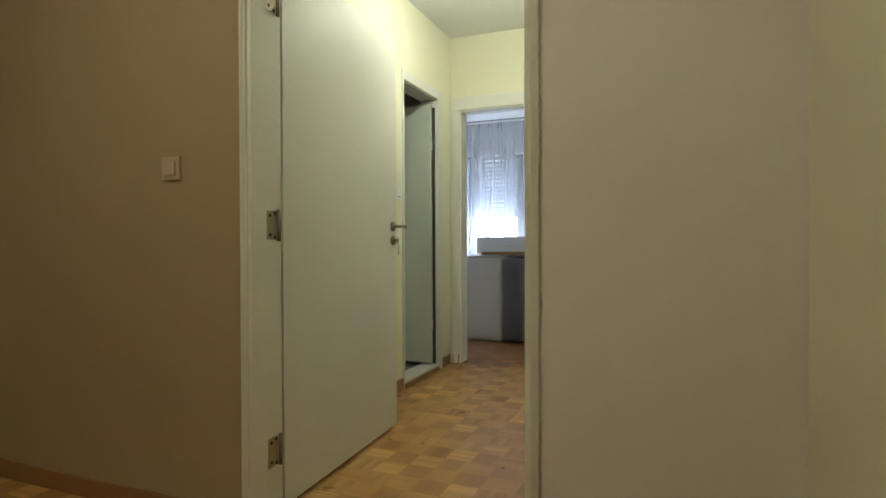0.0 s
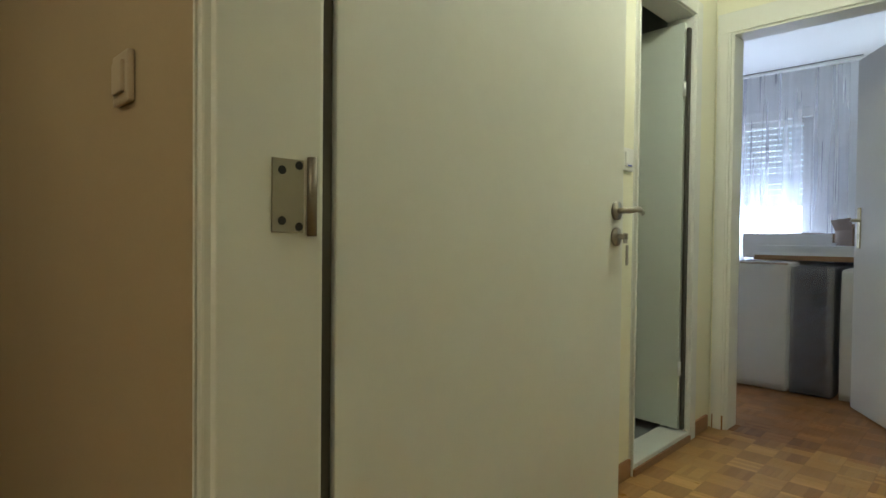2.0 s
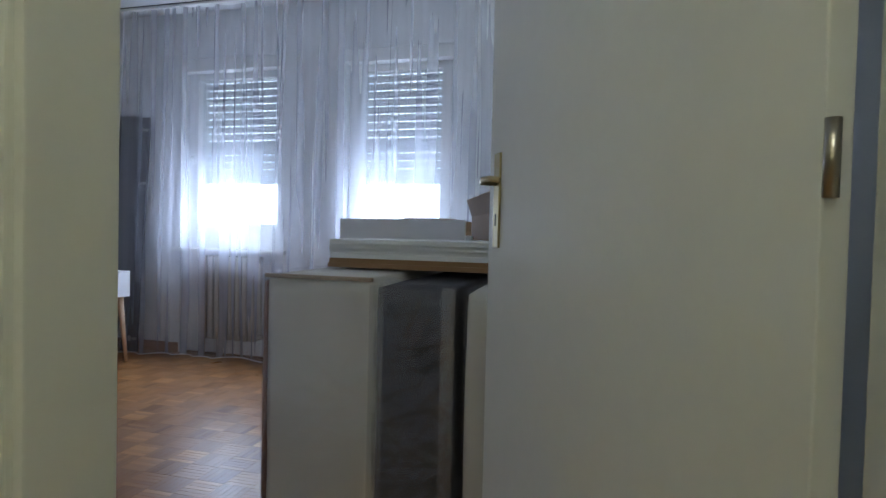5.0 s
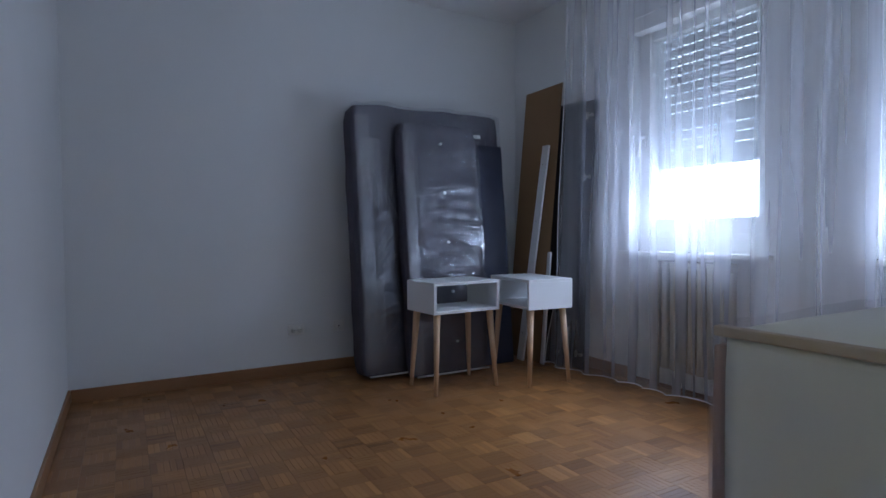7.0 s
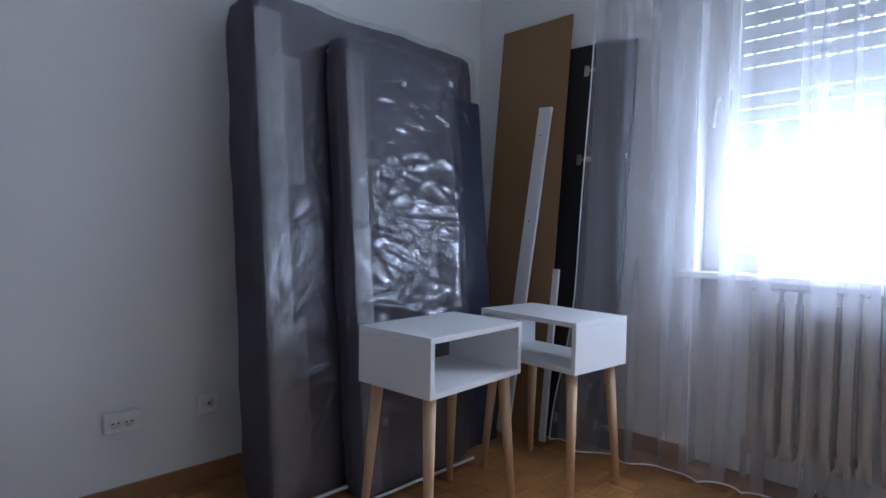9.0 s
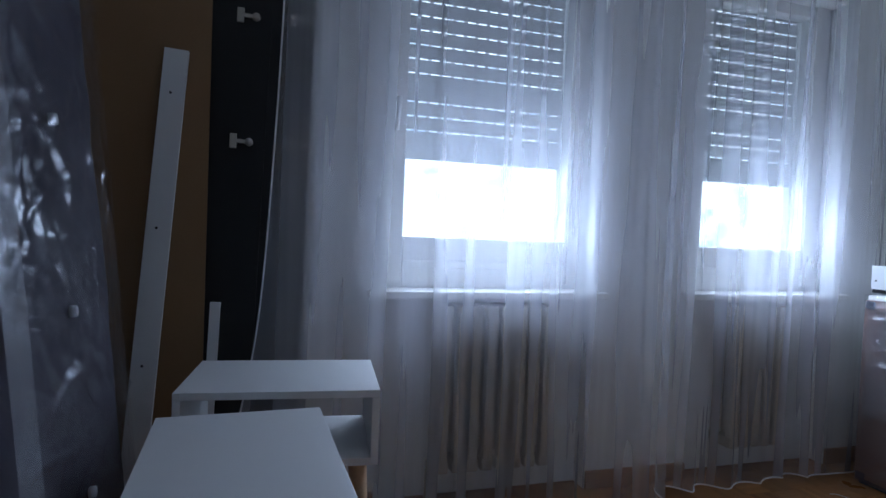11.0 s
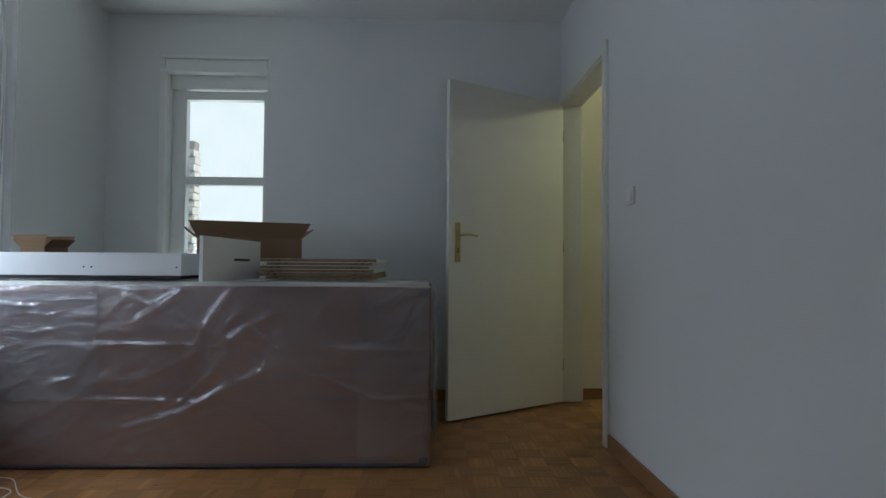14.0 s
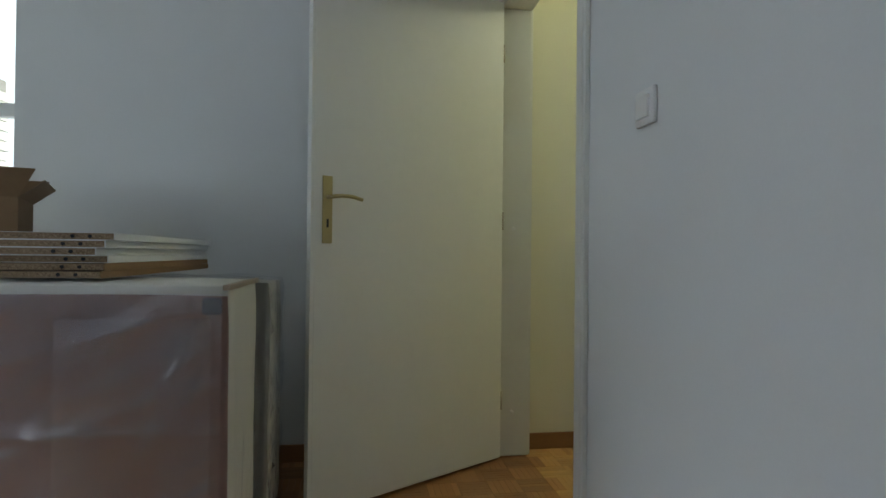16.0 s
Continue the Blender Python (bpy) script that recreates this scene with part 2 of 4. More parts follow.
NAVY_CLOTH = surface("navy_lining", (0.018, 0.023, 0.055), 0.6, var=0.15, grain=120, relief=0.2)
PIPING = surface("white_piping", (0.72, 0.72, 0.74), 0.7, var=0.04)
TAPE = surface("brown_edge_tape", (0.36, 0.27, 0.18), 0.6, var=0.12, grain=40)
RADIATOR = surface("radiator_enamel", (0.42, 0.38, 0.31), 0.4, var=0.05, grain=30, relief=0.06)
TAUPE = surface("taupe_plastic", (0.48, 0.39, 0.29), 0.4, var=0.04)
BEIGE_PLASTIC = surface("yellowed_plastic", (0.52, 0.44, 0.28), 0.45, var=0.05)
BRICK_WHITE = surface("whitewashed_brick", (0.72, 0.71, 0.68), 0.85, var=0.07, grain=40, relief=0.4, depth=0.004)
MORTAR = surface("dark_mortar", (0.34, 0.33, 0.31), 0.95, var=0.1, grain=60)
FILM = film("clear_film", shine=0.045, wrinkle=0.9)
CREASED = film("creased_film", shine=0.15, rough=0.25, veil=0.065)
CREASED_DARK = film("creased_tight_film", shine=0.09, rough=0.20, veil=0.008)
CREASED_SOFT = film("soft_creased_film", shine=0.05, rough=0.18, veil=0.02)
FILM_THICK = film("milky_film", shine=0.035, wrinkle=0.9, veil=0.018)
FILM_MILKY = film("loose_milky_film", shine=0.06, rough=0.3, veil=0.12, wrinkle=0.6)
OLD_STEEL = surface("dull_hinge_steel", (0.22, 0.19, 0.15), 0.45, metal=0.8, var=0.12, grain=60)
FILM_BAG = film("bunched_milky_film", shine=0.05, rough=0.3, veil=0.13, wrinkle=0.6)
FILM_TIGHT = film("tight_film", shine=0.012, rough=0.4, veil=0.010, wrinkle=0.6)
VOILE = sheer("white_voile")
GLASS = clear_glass("window_glass")
RUG = rug_pattern("patterned_rug_pile")
FRINGE = surface("rug_fringe", (0.50, 0.44, 0.34), 0.95, var=0.1, grain=200, relief=0.5)
OAK_ROOM = parquet("mosaic_oak", (0.24, 0.097, 0.031), (0.51, 0.256, 0.089))
OAK_PIECE = parquet("mosaic_oak_piece", (0.24, 0.097, 0.031), (0.51, 0.256, 0.089), "Random")
# same oak as the bedroom, lamp light and sheen put into its colour
OAK_HALL = parquet("lamplit_mosaic_oak", (0.40, 0.19, 0.062), (0.80, 0.50, 0.19))
JOINT = surface("dark_floor_joint", (0.24, 0.110, 0.044), 0.6, var=0.1)
BLUE_MARK = surface("blue_print", (0.08, 0.10, 0.45), 0.6, var=0.05)
SKY_NORTH = glow_backdrop("bright_overcast_north", WINDOW_GLOW, (0.44, 0.54, 0.68), (0.80, 0.90, 1.06))
SKY_EAST = glow_backdrop("bright_overcast_east", LOGGIA_GLOW, (0.80, 0.88, 0.97), (0.84, 0.92, 1.02))

# ---- mesh helpers ----


def slab(bm, a, b, bevel=0.0, seg=2):
    """A box from corner a to corner b, with rounded edges."""
    r = bmesh.ops.create_cube(bm, size=1)
    vs = r["verts"]
    for v in vs:
        v.co = Vector([a[i] + (b[i] - a[i]) * (v.co[i] + 0.5) for i in range(3)])
    if bevel:
        es = list({e for v in vs for e in v.link_edges})
        bmesh.ops.bevel(bm, geom=es, offset=bevel, segments=seg, affect="EDGES", profile=0.6)
    return bm


def boxes(*items, bevel=0.0, seg=2):
    bm = bmesh.new()
    for a, b in items:
        slab(bm, a, b, bevel, seg)
    return bm


def rod(bm, p, q, r1, r2=None, n=16):
    """A round bar from p to q."""
    p, q = Vector(p), Vector(q)
    d = q - p
    m = Matrix.Translation((p + q) / 2) @ d.to_track_quat("Z", "Y").to_matrix().to_4x4()
    bmesh.ops.create_cone(bm, cap_ends=True, segments=n, radius1=r1, radius2=r1 if r2 is None else r2, depth=d.length, matrix=m)
    return bm


def rods(*items, n=16):
    bm = bmesh.new()
    for it in items:
        rod(bm, *it, n=n)
    return bm


def mesh_of(name, bm, material, smooth=False):
    me = bpy.data.meshes.new(name)
    bm.normal_update()
    bm.to_mesh(me)
    bm.free()
    me.materials.append(material)
    if smooth:
        for p in me.polygons:
            p.use_smooth = True
    return me


def part(name, bm, material, parent, label="", smooth=False):
    ob = new(name, mesh_of(name, bm, material, smooth))
    ob.parent = parent
    if label:
        ob["label"] = label
    return ob


def thing(name, at, label, category, group="", kind="", turn=0.0):
    ob = new(name)
    ob.empty_display_size = 0.1
    ob.matrix_basis = pose(*at, 0, 0, turn)
    return tagged(ob, label, category, group, kind)


def setting(name, bm, material, label):
    return tagged(new(name, mesh_of(name, bm, material)), label, kind="structure")


def film_sheet(parent, origin, u, v, out, width, height, seed, count, tilt, material, tall=0.012, step=0.014, thin=1.0, lines=(), reach=(0.08, 0.55), spread=26):
    """A sheet of wrapping film stretched over a face, with drawn-out creases fanning at about tilt degrees."""
    rng = np.random.default_rng(seed)
    nx, ny = max(2, int(width / step)), max(2, int(height / step))
    a, b = np.meshgrid(np.linspace(0, width, nx + 1), np.linspace(0, height, ny + 1))
    h = np.zeros_like(a)
    for _ in range(count):
        cx, cy, ln = rng.uniform(0, width), rng.uniform(0, height), rng.uniform(*reach) * min(1.0, height)
        ang = math.radians(rng.normal(tilt, spread) if rng.random() < 0.75 else rng.uniform(0, 180))
        dx, dy = a - cx, b - cy
        along, across = dx * math.cos(ang) + dy * math.sin(ang), -dx * math.sin(ang) + dy * math.cos(ang)
        across = across + rng.uniform(-0.25, 0.25) * along ** 2 / ln
        wd = rng.uniform(0.006, 0.022) * thin
        h += rng.uniform(0.25, 1.0) * tall * np.exp(-(across / wd) ** 2) * np.clip(1 - (along / (ln / 2)) ** 2, 0, 1)
    h *= 0.45 + 0.55 * (0.5 + 0.5 * np.sin(a * 4.1 + seed) * np.sin(b * 3.3 + 2.0 * seed + a))
    for way, at in lines:
        d = (b - at - 0.012 * np.sin(a * 2.3 + at * 9)) if way == "along" else (a - at - 0.008 * np.sin(b * 3.1 + at * 9))
        h += 0.75 * tall * np.exp(-(d / 0.010) ** 2) * (0.6 + 0.4 * np.sin(a * 5 + b * 4 + at * 20))
    edge = np.minimum(np.minimum(a, width - a), np.minimum(b, height - b))
    h = h * np.clip(edge / 0.03, 0, 1)
    o, u, v, out = (np.array(w, float) for w in (origin, u, v, out))
    pts = o + a[..., None] * u + b[..., None] * v + h[..., None] * out
    quads = [(j * (nx + 1) + i, j * (nx + 1) + i + 1, (j + 1) * (nx + 1) + i + 1, (j + 1) * (nx + 1) + i) for j in range(ny) for i in range(nx)]
    me = bpy.data.meshes.new("creased_film")
    me.from_pydata(pts.reshape(-1, 3).tolist(), [], quads)
    me.materials.append(material)
    for p in me.polygons:
        p.use_smooth = True
    ob = new("creased_film", me)
    ob.parent = parent
    return ob


def tube(points, r, n=8):
    """A round cord along points."""
    bm = bmesh.new()
    pts = [Vector(p) for p in points]
    rings = []
    side = None
    for i, p in enumerate(pts):
        d = (pts[min(i + 1, len(pts) - 1)] - pts[max(i - 1, 0)]).normalized()
        if side is None:
            side = d.orthogonal()
        side = (side - d * side.dot(d)).normalized()
        up = d.cross(side)
        rings.append([bm.verts.new(p + (side * math.cos(2 * math.pi * k / n) + up * math.sin(2 * math.pi * k / n)) * r) for k in range(n)])
    for a, b in zip(rings, rings[1:]):
        for k in range(n):
            bm.faces.new((a[k], a[(k + 1) % n], b[(k + 1) % n], b[k]))
    bm.faces.new(rings[0][::-1]), bm.faces.new(rings[-1])
    return bm

# ---- the large structure ----
H = 2.64                       # ceiling height
XW, XE, YN = -4.59, 0.07, 3.12  # bedroom: west, east and north faces; its south face is y = 0
YH = -2.945                    # hall face of the wall with the hall door

setting("wall_north", boxes(
    ((-4.80, YN, 0), (-3.38, 3.43, H)), ((-2.50, YN, 0), (-2.00, 3.43, H)), ((-1.20, YN, 0), (0.42, 3.43, H)),
    ((-3.38, YN, 2.28), (-2.50, 3.43, H)), ((-2.00, YN, 2.28), (-1.20, 3.43, H)),
    ((-3.38, 3.20, 0), (-2.50, 3.43, 0.80)), ((-2.00, 3.20, 0), (-1.20, 3.43, 0.80))), WALL, "plain white painted wall with two window openings")
setting("wall_west", boxes(((-4.80, -0.16, 0), (XW, YN, H))), WALL, "plain white painted wall with a low wooden skirting")
setting("wall_south", boxes(((XW, -0.08, 0), (-0.905, 0, H)), ((-0.905, -0.08, 2.06), (0.045, 0, H)), ((0.045, -0.08, 0), (0.42, 0, H))), WALL, "white painted wall with a doorway to the corridor")
setting("wall_corridor_north", boxes(((-4.4, -0.13, 0), (-0.905, -0.083, H)), ((-0.905, -0.13, 2.06), (0.045, -0.083, H)), ((0.045, -0.13, 0), (0.42, -0.083, H))), CORRIDOR_WALL, "cream painted end wall of the corridor")
setting("wall_east", boxes(((XE, 0, 0), (0.42, 2.04, H)), ((XE, 2.74, 0), (0.42, YN, H)), ((XE, 2.04, 2.34), (0.42, 2.74, H)), ((XE, 2.04, 0), (0.42, 2.74, 0.90))), WALL, "white painted wall with a narrow window")
setting("ceiling", boxes(((-4.80, -0.16, H), (0.42, 3.43, H + 0.12))), CEILING, "white painted bedroom ceiling")
setting("ceiling_corridor", boxes(((-4.8, -5.6, H), (1.4, -0.163, H + 0.12))), CEILING, "white painted corridor ceiling")

# corridor and hall
setting("wall_corridor_west", boxes(
    ((-1.10, -2.80, 0), (-0.975, -1.03, H)), ((-1.10, -1.03, 2.09), (-0.975, -0.43, H)), ((-1.10, -0.43, 0), (-0.975, -0.133, H))), CORRIDOR_WALL, "cream painted corridor wall with a bathroom doorway")
setting("wall_corridor_east", boxes(((0.106, -1.86, 0), (0.60, -0.133, H))), CORRIDOR_WALL, "plain cream painted corridor wall")
setting("wall_corridor_recess", boxes(((0.47, -2.80, 0), (0.60, -1.863, H))), CORRIDOR_WALL, "cream painted corridor wall behind the hall door")
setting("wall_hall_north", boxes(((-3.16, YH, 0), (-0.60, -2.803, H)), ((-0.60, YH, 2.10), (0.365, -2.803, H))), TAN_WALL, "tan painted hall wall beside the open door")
setting("wall_hall_right", boxes(((0.365, YH, 0), (1.00, -2.803, H))), MAUVE_WALL, "pale mauve painted hall wall beside the door frame")
setting("wall_hall_east", boxes(((1.00, -5.5, 0), (1.15, -2.80, H))), CORRIDOR_WALL, "plain cream painted hall wall")
setting("wall_hall_south", boxes(((-4.55, -5.6, 0), (1.15, -5.503, H))), CORRIDOR_WALL, "plain cream painted hall wall")
setting("wall_hall_west", boxes(((-4.55, -5.5, 0), (-4.40, -2.80, H)), ((-4.55, -2.80, 2.14), (-4.40, -1.90, H)), ((-4.55, -1.90, 0), (-4.40, -0.133, H))), CORRIDOR_WALL, "cream painted hall wall with a white doorway")
setting("wall_passage", boxes(((-3.16, -2.80, 0), (-3.06, -0.133, H))), CORRIDOR_WALL, "plain cream painted passage wall")

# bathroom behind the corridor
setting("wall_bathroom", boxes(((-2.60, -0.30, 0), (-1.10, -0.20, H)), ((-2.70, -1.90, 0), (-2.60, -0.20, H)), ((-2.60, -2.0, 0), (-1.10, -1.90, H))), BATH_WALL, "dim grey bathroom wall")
setting("floor_bathroom", boxes(((-2.60, -1.90, -0.05), (-1.105, -0.30, 0.012))), TILE, "grey tiled bathroom floor")
setting("door_sill", boxes(((-1.10, -1.03, 0.0), (-0.962, -0.43, 0.045)), bevel=0.004), MARBLE, "white stone threshold of the bathroom")

setting("baseboard", boxes(((-0.960, -1.03, 0.0), (-0.950, -0.436, 0.030)), bevel=0.002), BASEBOARD, "brown oak strip under the threshold")

# sub-floor under the parquet
FLOOR = setting("floor", boxes(((-4.9, -5.6, -0.12), (1.4, 3.3, -0.004))), JOINT, "mosaic parquet of oak fingers in a basket pattern")


def skirting(a, b, depth_axis, sign, z=0.075, d=0.014):
    """A baseboard from a to b along a wall."""
    lo, hi = [min(a[0], b[0]), min(a[1], b[1]), 0.0], [max(a[0], b[0]), max(a[1], b[1]), z]
    if sign > 0:
        hi[depth_axis] += d
    else:
        lo[depth_axis] -= d
    setting("baseboard", boxes((lo, hi), bevel=0.004), BASEBOARD, "brown oak baseboard along the wall")


skirting((XW, 0.015), (XW, YN), 0, 1)
skirting((XW, 0), (-0.975, 0), 1, 1)
skirting((-4.575, YN), (-3.385, YN), 1, -1)
skirting((-2.495, YN), (-2.005, YN), 1, -1)
skirting((-1.195, YN), (0.055, YN), 1, -1)
skirting((XE, 0.02), (XE, YN - 0.015), 0, -1)
skirting((-0.975, -2.80), (-0.975, -1.04), 0, 1)
skirting((-0.975, -0.358), (-0.975, -0.18), 0, 1)
skirting((-0.958, -0.133), (-0.90, -0.133), 1, -1)
skirting((0.106, -1.86), (0.106, -0.15), 0, -1)
skirting((-3.16, YH), (-0.65, YH), 1, -1)
skirting((-4.40, -5.5), (-4.40, -2.88), 0, 1)
skirting((0.47, YH), (0.984, YH), 1, -1)
skirting((1.0, -5.5), (1.0, YH), 0, -1)


def door_frame(parent, x0, x1, y0, y1, top, casing, both=True):
    """Jambs and casings of a doorway in a wall that runs along x; the opening spans x0..x1, the wall y0..y1."""
    part("jamb", boxes(((x0 - 0.01, y0 - 0.004, 0), (x0 + 0.022, y1 + 0.004, top)), bevel=0.003), LACQUER, parent)
    part("jamb", boxes(((x1 - 0.022, y0 - 0.004, 0), (x1 + 0.01, y1 + 0.004, top)), bevel=0.003), LACQUER, parent)
    part("head", boxes(((x0 - 0.01, y0 - 0.004, top), (x1 + 0.01, y1 + 0.004, top + 0.03)), bevel=0.003), LACQUER, parent)
    for y, s in ((y0, -1), (y1, 1)):
        a, b = sorted((y, y + s * 0.016))
        for lo, hi in ((x0 - casing, x0 + 0.008), (x1 - 0.008, x1 + casing)):
            part("casing", boxes(((lo, a, 0), (hi, b, top + 0.012)), ((lo + 0.012, a - 0.004, 0), (hi - 0.012, b + 0.004, top + 0.012)), bevel=0.004), LACQUER, parent)
        part("casing", boxes(((x0 - casing, a, top + 0.012), (x1 + casing, b, top + 0.012 + casing + (0.045 if s < 0 else 0.0))), bevel=0.004), LACQUER, parent)


def lever_handle(parent, x, y_sign, z, plate, material, reach=-1):
    """A lever handle on a leaf that runs along x from its hinge; y_sign: which face."""
    f = 0.02 * y_sign
    if plate:
        body = part("handle_plate", boxes(((x - 0.019, min(f, f + 0.006 * y_sign), z - 0.16), (x + 0.019, max(f, f + 0.006 * y_sign), z + 0.075)), bevel=0.003), material, parent, "long brass handle plate")
        part("keyhole", boxes(((x - 0.004, f + 0.0062 * y_sign - 0.001, z - 0.105), (x + 0.004, f + 0.0062 * y_sign + 0.001, z - 0.075)), bevel=0.0008), DARK, body)
    else:
        body = part("handle_rose", rods(((x, f, z), (x, f + 0.009 * y_sign, z), 0.026), n=24), material, parent, "round steel rose", True)
        key = part("key_rose", rods(((x, f, z - 0.072), (x, f + 0.008 * y_sign, z - 0.072), 0.026), n=24), material, parent, "round steel key rose", True)
        part("key", boxes(((x - 0.004, f + 0.008 * y_sign, z - 0.078), (x + 0.004, f + 0.035 * y_sign, z - 0.066)),
                          ((x - 0.012, f + 0.030 * y_sign - 0.001, z - 0.09), (x + 0.012, f + 0.030 * y_sign + 0.001, z - 0.062)),
                          ((x - 0.009, f + 0.036 * y_sign - 0.001, z - 0.15), (x + 0.006, f + 0.036 * y_sign + 0.001, z - 0.095)), bevel=0.0008), material, key)
    span = 1.0 if plate else 0.62
    pts = [(x, f, z), (x, f + 0.045 * y_sign, z), (x + reach * 0.03 * span, f + 0.052 * y_sign, z + 0.004), (x + reach * 0.07 * span, f + 0.05 * y_sign, z + 0.004), (x + reach * 0.115 * span, f + 0.046 * y_sign, z - 0.004)]
    part("lever", tube(pts, 0.0068 if plate else 0.0085, 12), material, body, "", True)


def hinge(parent, x, y, z):
    h = part("hinge", boxes(((x - 0.003, y - 0.036, z - 0.05), (x + 0.0005, y + 0.012, z + 0.05)), bevel=0.001), STEEL, parent, "steel leaf hinge")
    part("pin", rods(((x + 0.002, y + 0.024, z - 0.055), (x + 0.002, y + 0.024, z + 0.055), 0.007), n=16), OLD_STEEL, h, "", True)
    for dy, dz in ((-0.022, -0.034), (0.004, -0.042), (0.004, 0.042), (-0.022, 0.034)):
        part("screw", rods(((x, y + dy, z + dz), (x + 0.0015, y + dy, z + dz), 0.006), n=10), DARK, h)


# bedroom door: frame in the wall, leaf ajar into the room
frame_1 = thing("door_frame_1", (0, 0, 0), "white lacquered door frame between corridor and bedroom", "door frame", kind="structure")
door_frame(frame_1, -0.905, 0.045, -0.13, 0.0, 2.035, 0.058)
for bz in (0.20, 1.03):
    part("bumper", rods(((0.016, -0.055, bz), (0.024, -0.055, bz), 0.008), n=12), PVC, frame_1, "small white rubber bumper", True)
door_1 = thing("door_1", (-0.004, 0.018, 0.012), "open white door leaf with a worn brass handle", "door", kind="structure", turn=180 - 58.6)
part("leaf", boxes(((0.0, -0.02, 0), (0.92, 0.02, 2.025)), bevel=0.003), LACQUER, door_1)
part("rebate", boxes(((0.917, -0.008, 0.002), (0.933, 0.019, 2.022)), bevel=0.002), LACQUER, door_1)
lever_handle(door_1, 0.872, 1, 1.093, True, BRASS)
lever_handle(door_1, 0.872, -1, 1.093, True, BRASS)
for hz in (0.25, 1.05, 1.80):
    part("hinge", rods(((-0.004, 0.014, hz - 0.04), (-0.004, 0.014, hz + 0.04), 0.008), n=12), STEEL, door_1, "", True)

# hall door: wide frame, leaf folded back along the corridor
frame_2 = thing("door_frame_2", (0, 0, 0), "white lacquered frame of the hall door", "door frame", kind="structure")
door_frame(frame_2, -0.60, 0.365, YH, -2.80, 2.07, 0.018)
door_2 = thing("door_2", (-0.622, -2.79, 0.012), "white hall door standing wide open with keys in its lock", "door", kind="structure", turn=93.0)
part("leaf", boxes(((0.036, -0.02, 0), (1.05, 0.02, 2.04)), bevel=0.003), LACQUER, door_2)
lever_handle(door_2, 1.0, -1, 1.052, False, STEEL, reach=1)
for hz in (0.25, 1.04, 1.83):
    hinge(frame_2, -0.576, -2.838, hz)
# dark strip added for the shade in the hinge-side rebate
part("gap_shade_strip", boxes(((-0.640, -2.783, 0.0), (-0.612, -2.756, 2.05))), GAP_SHADE, frame_2)

# bathroom door
frame_3 = thing("door_frame_3", (0, 0, 0), "narrow white frame of the bathroom doorway", "door frame", kind="structure")
for y0, y1 in ((-1.037, -1.018), (-0.438, -0.422)):
    part("jamb", boxes(((-1.104, y0, 0), (-0.971, y1, 2.07)), bevel=0.003), LACQUER, frame_3)
part("head", boxes(((-1.104, -1.036, 2.07), (-0.971, -0.424, 2.095)), bevel=0.003), LACQUER, frame_3)
for lo, hi in ((-1.034, -1.021), (-0.432, -0.362)):
    part("casing", boxes(((-0.975, lo, 0), (-0.957, hi, 2.142)), bevel=0.004), LACQUER, frame_3)
part("casing", boxes(((-0.975, -1.02, 2.075), (-0.958, -0.432, 2.14)), bevel=0.004), LACQUER, frame_3)
door_3 = thing("door_3", (-1.005, -0.448, 0.055), "pale mint bathroom door ajar with round vent holes", "door", kind="structure", turn=177)
part("leaf", boxes(((0.0, -0.018, 0), (0.53, 0.018, 1.985)), bevel=0.003), MINT, door_3)
for vx in (0.277, 0.384, 0.49):
    ring = part("vent_ring", rods(((vx, 0.017, 0.115), (vx, 0.022, 0.115), 0.021), n=20), STEEL, door_3, "", True)
    part("vent_hole", rods(((vx, 0.0222, 0.115), (vx, 0.0228, 0.115), 0.014), n=16), DARK, ring)
for hz in (0.30, 1.66):
    part("hinge", rods(((-0.006, 0.02, hz - 0.035), (-0.006, 0.02, hz + 0.035), 0.008), n=12), PVC, door_3, "", True)
# dark strip added for the shade between leaf and jamb
part("gap_shade_strip", boxes(((-0.022, -0.016, 0), (-0.008, 0.012, 1.955))), GAP_SHADE, door_3)

# far doorway of the hall
frame_4 = thing("door_frame_4", (-4.40, -2.775, 0), "white doorway at the far end of the hall", "door frame", kind="structure")
part("casing", boxes(((-0.02, -0.06, 0), (0.02, 0.03, 2.14)), bevel=0.004), LACQUER, frame_4)
part("casing", boxes(((-0.02, -0.06, 2.14), (0.022, 0.95, 2.22)), bevel=0.004), LACQUER, frame_4)
part("door_leaf", boxes(((-0.09, 0.03, 0.01), (-0.05, 0.88, 2.14)), bevel=0.003), LACQUER, frame_4)
part("transom_bar", boxes(((-0.05, 0.03, 1.86), (0.024, 0.90, 1.90)), bevel=0.004), LACQUER, frame_4)
for hz in (0.27, 1.06, 1.84):
    part("hinge", rods(((0.022, 0.015, hz - 0.02), (0.022, 0.015, hz + 0.02), 0.009), n=12), PVC, frame_4, "", True)

# ---- windows ----


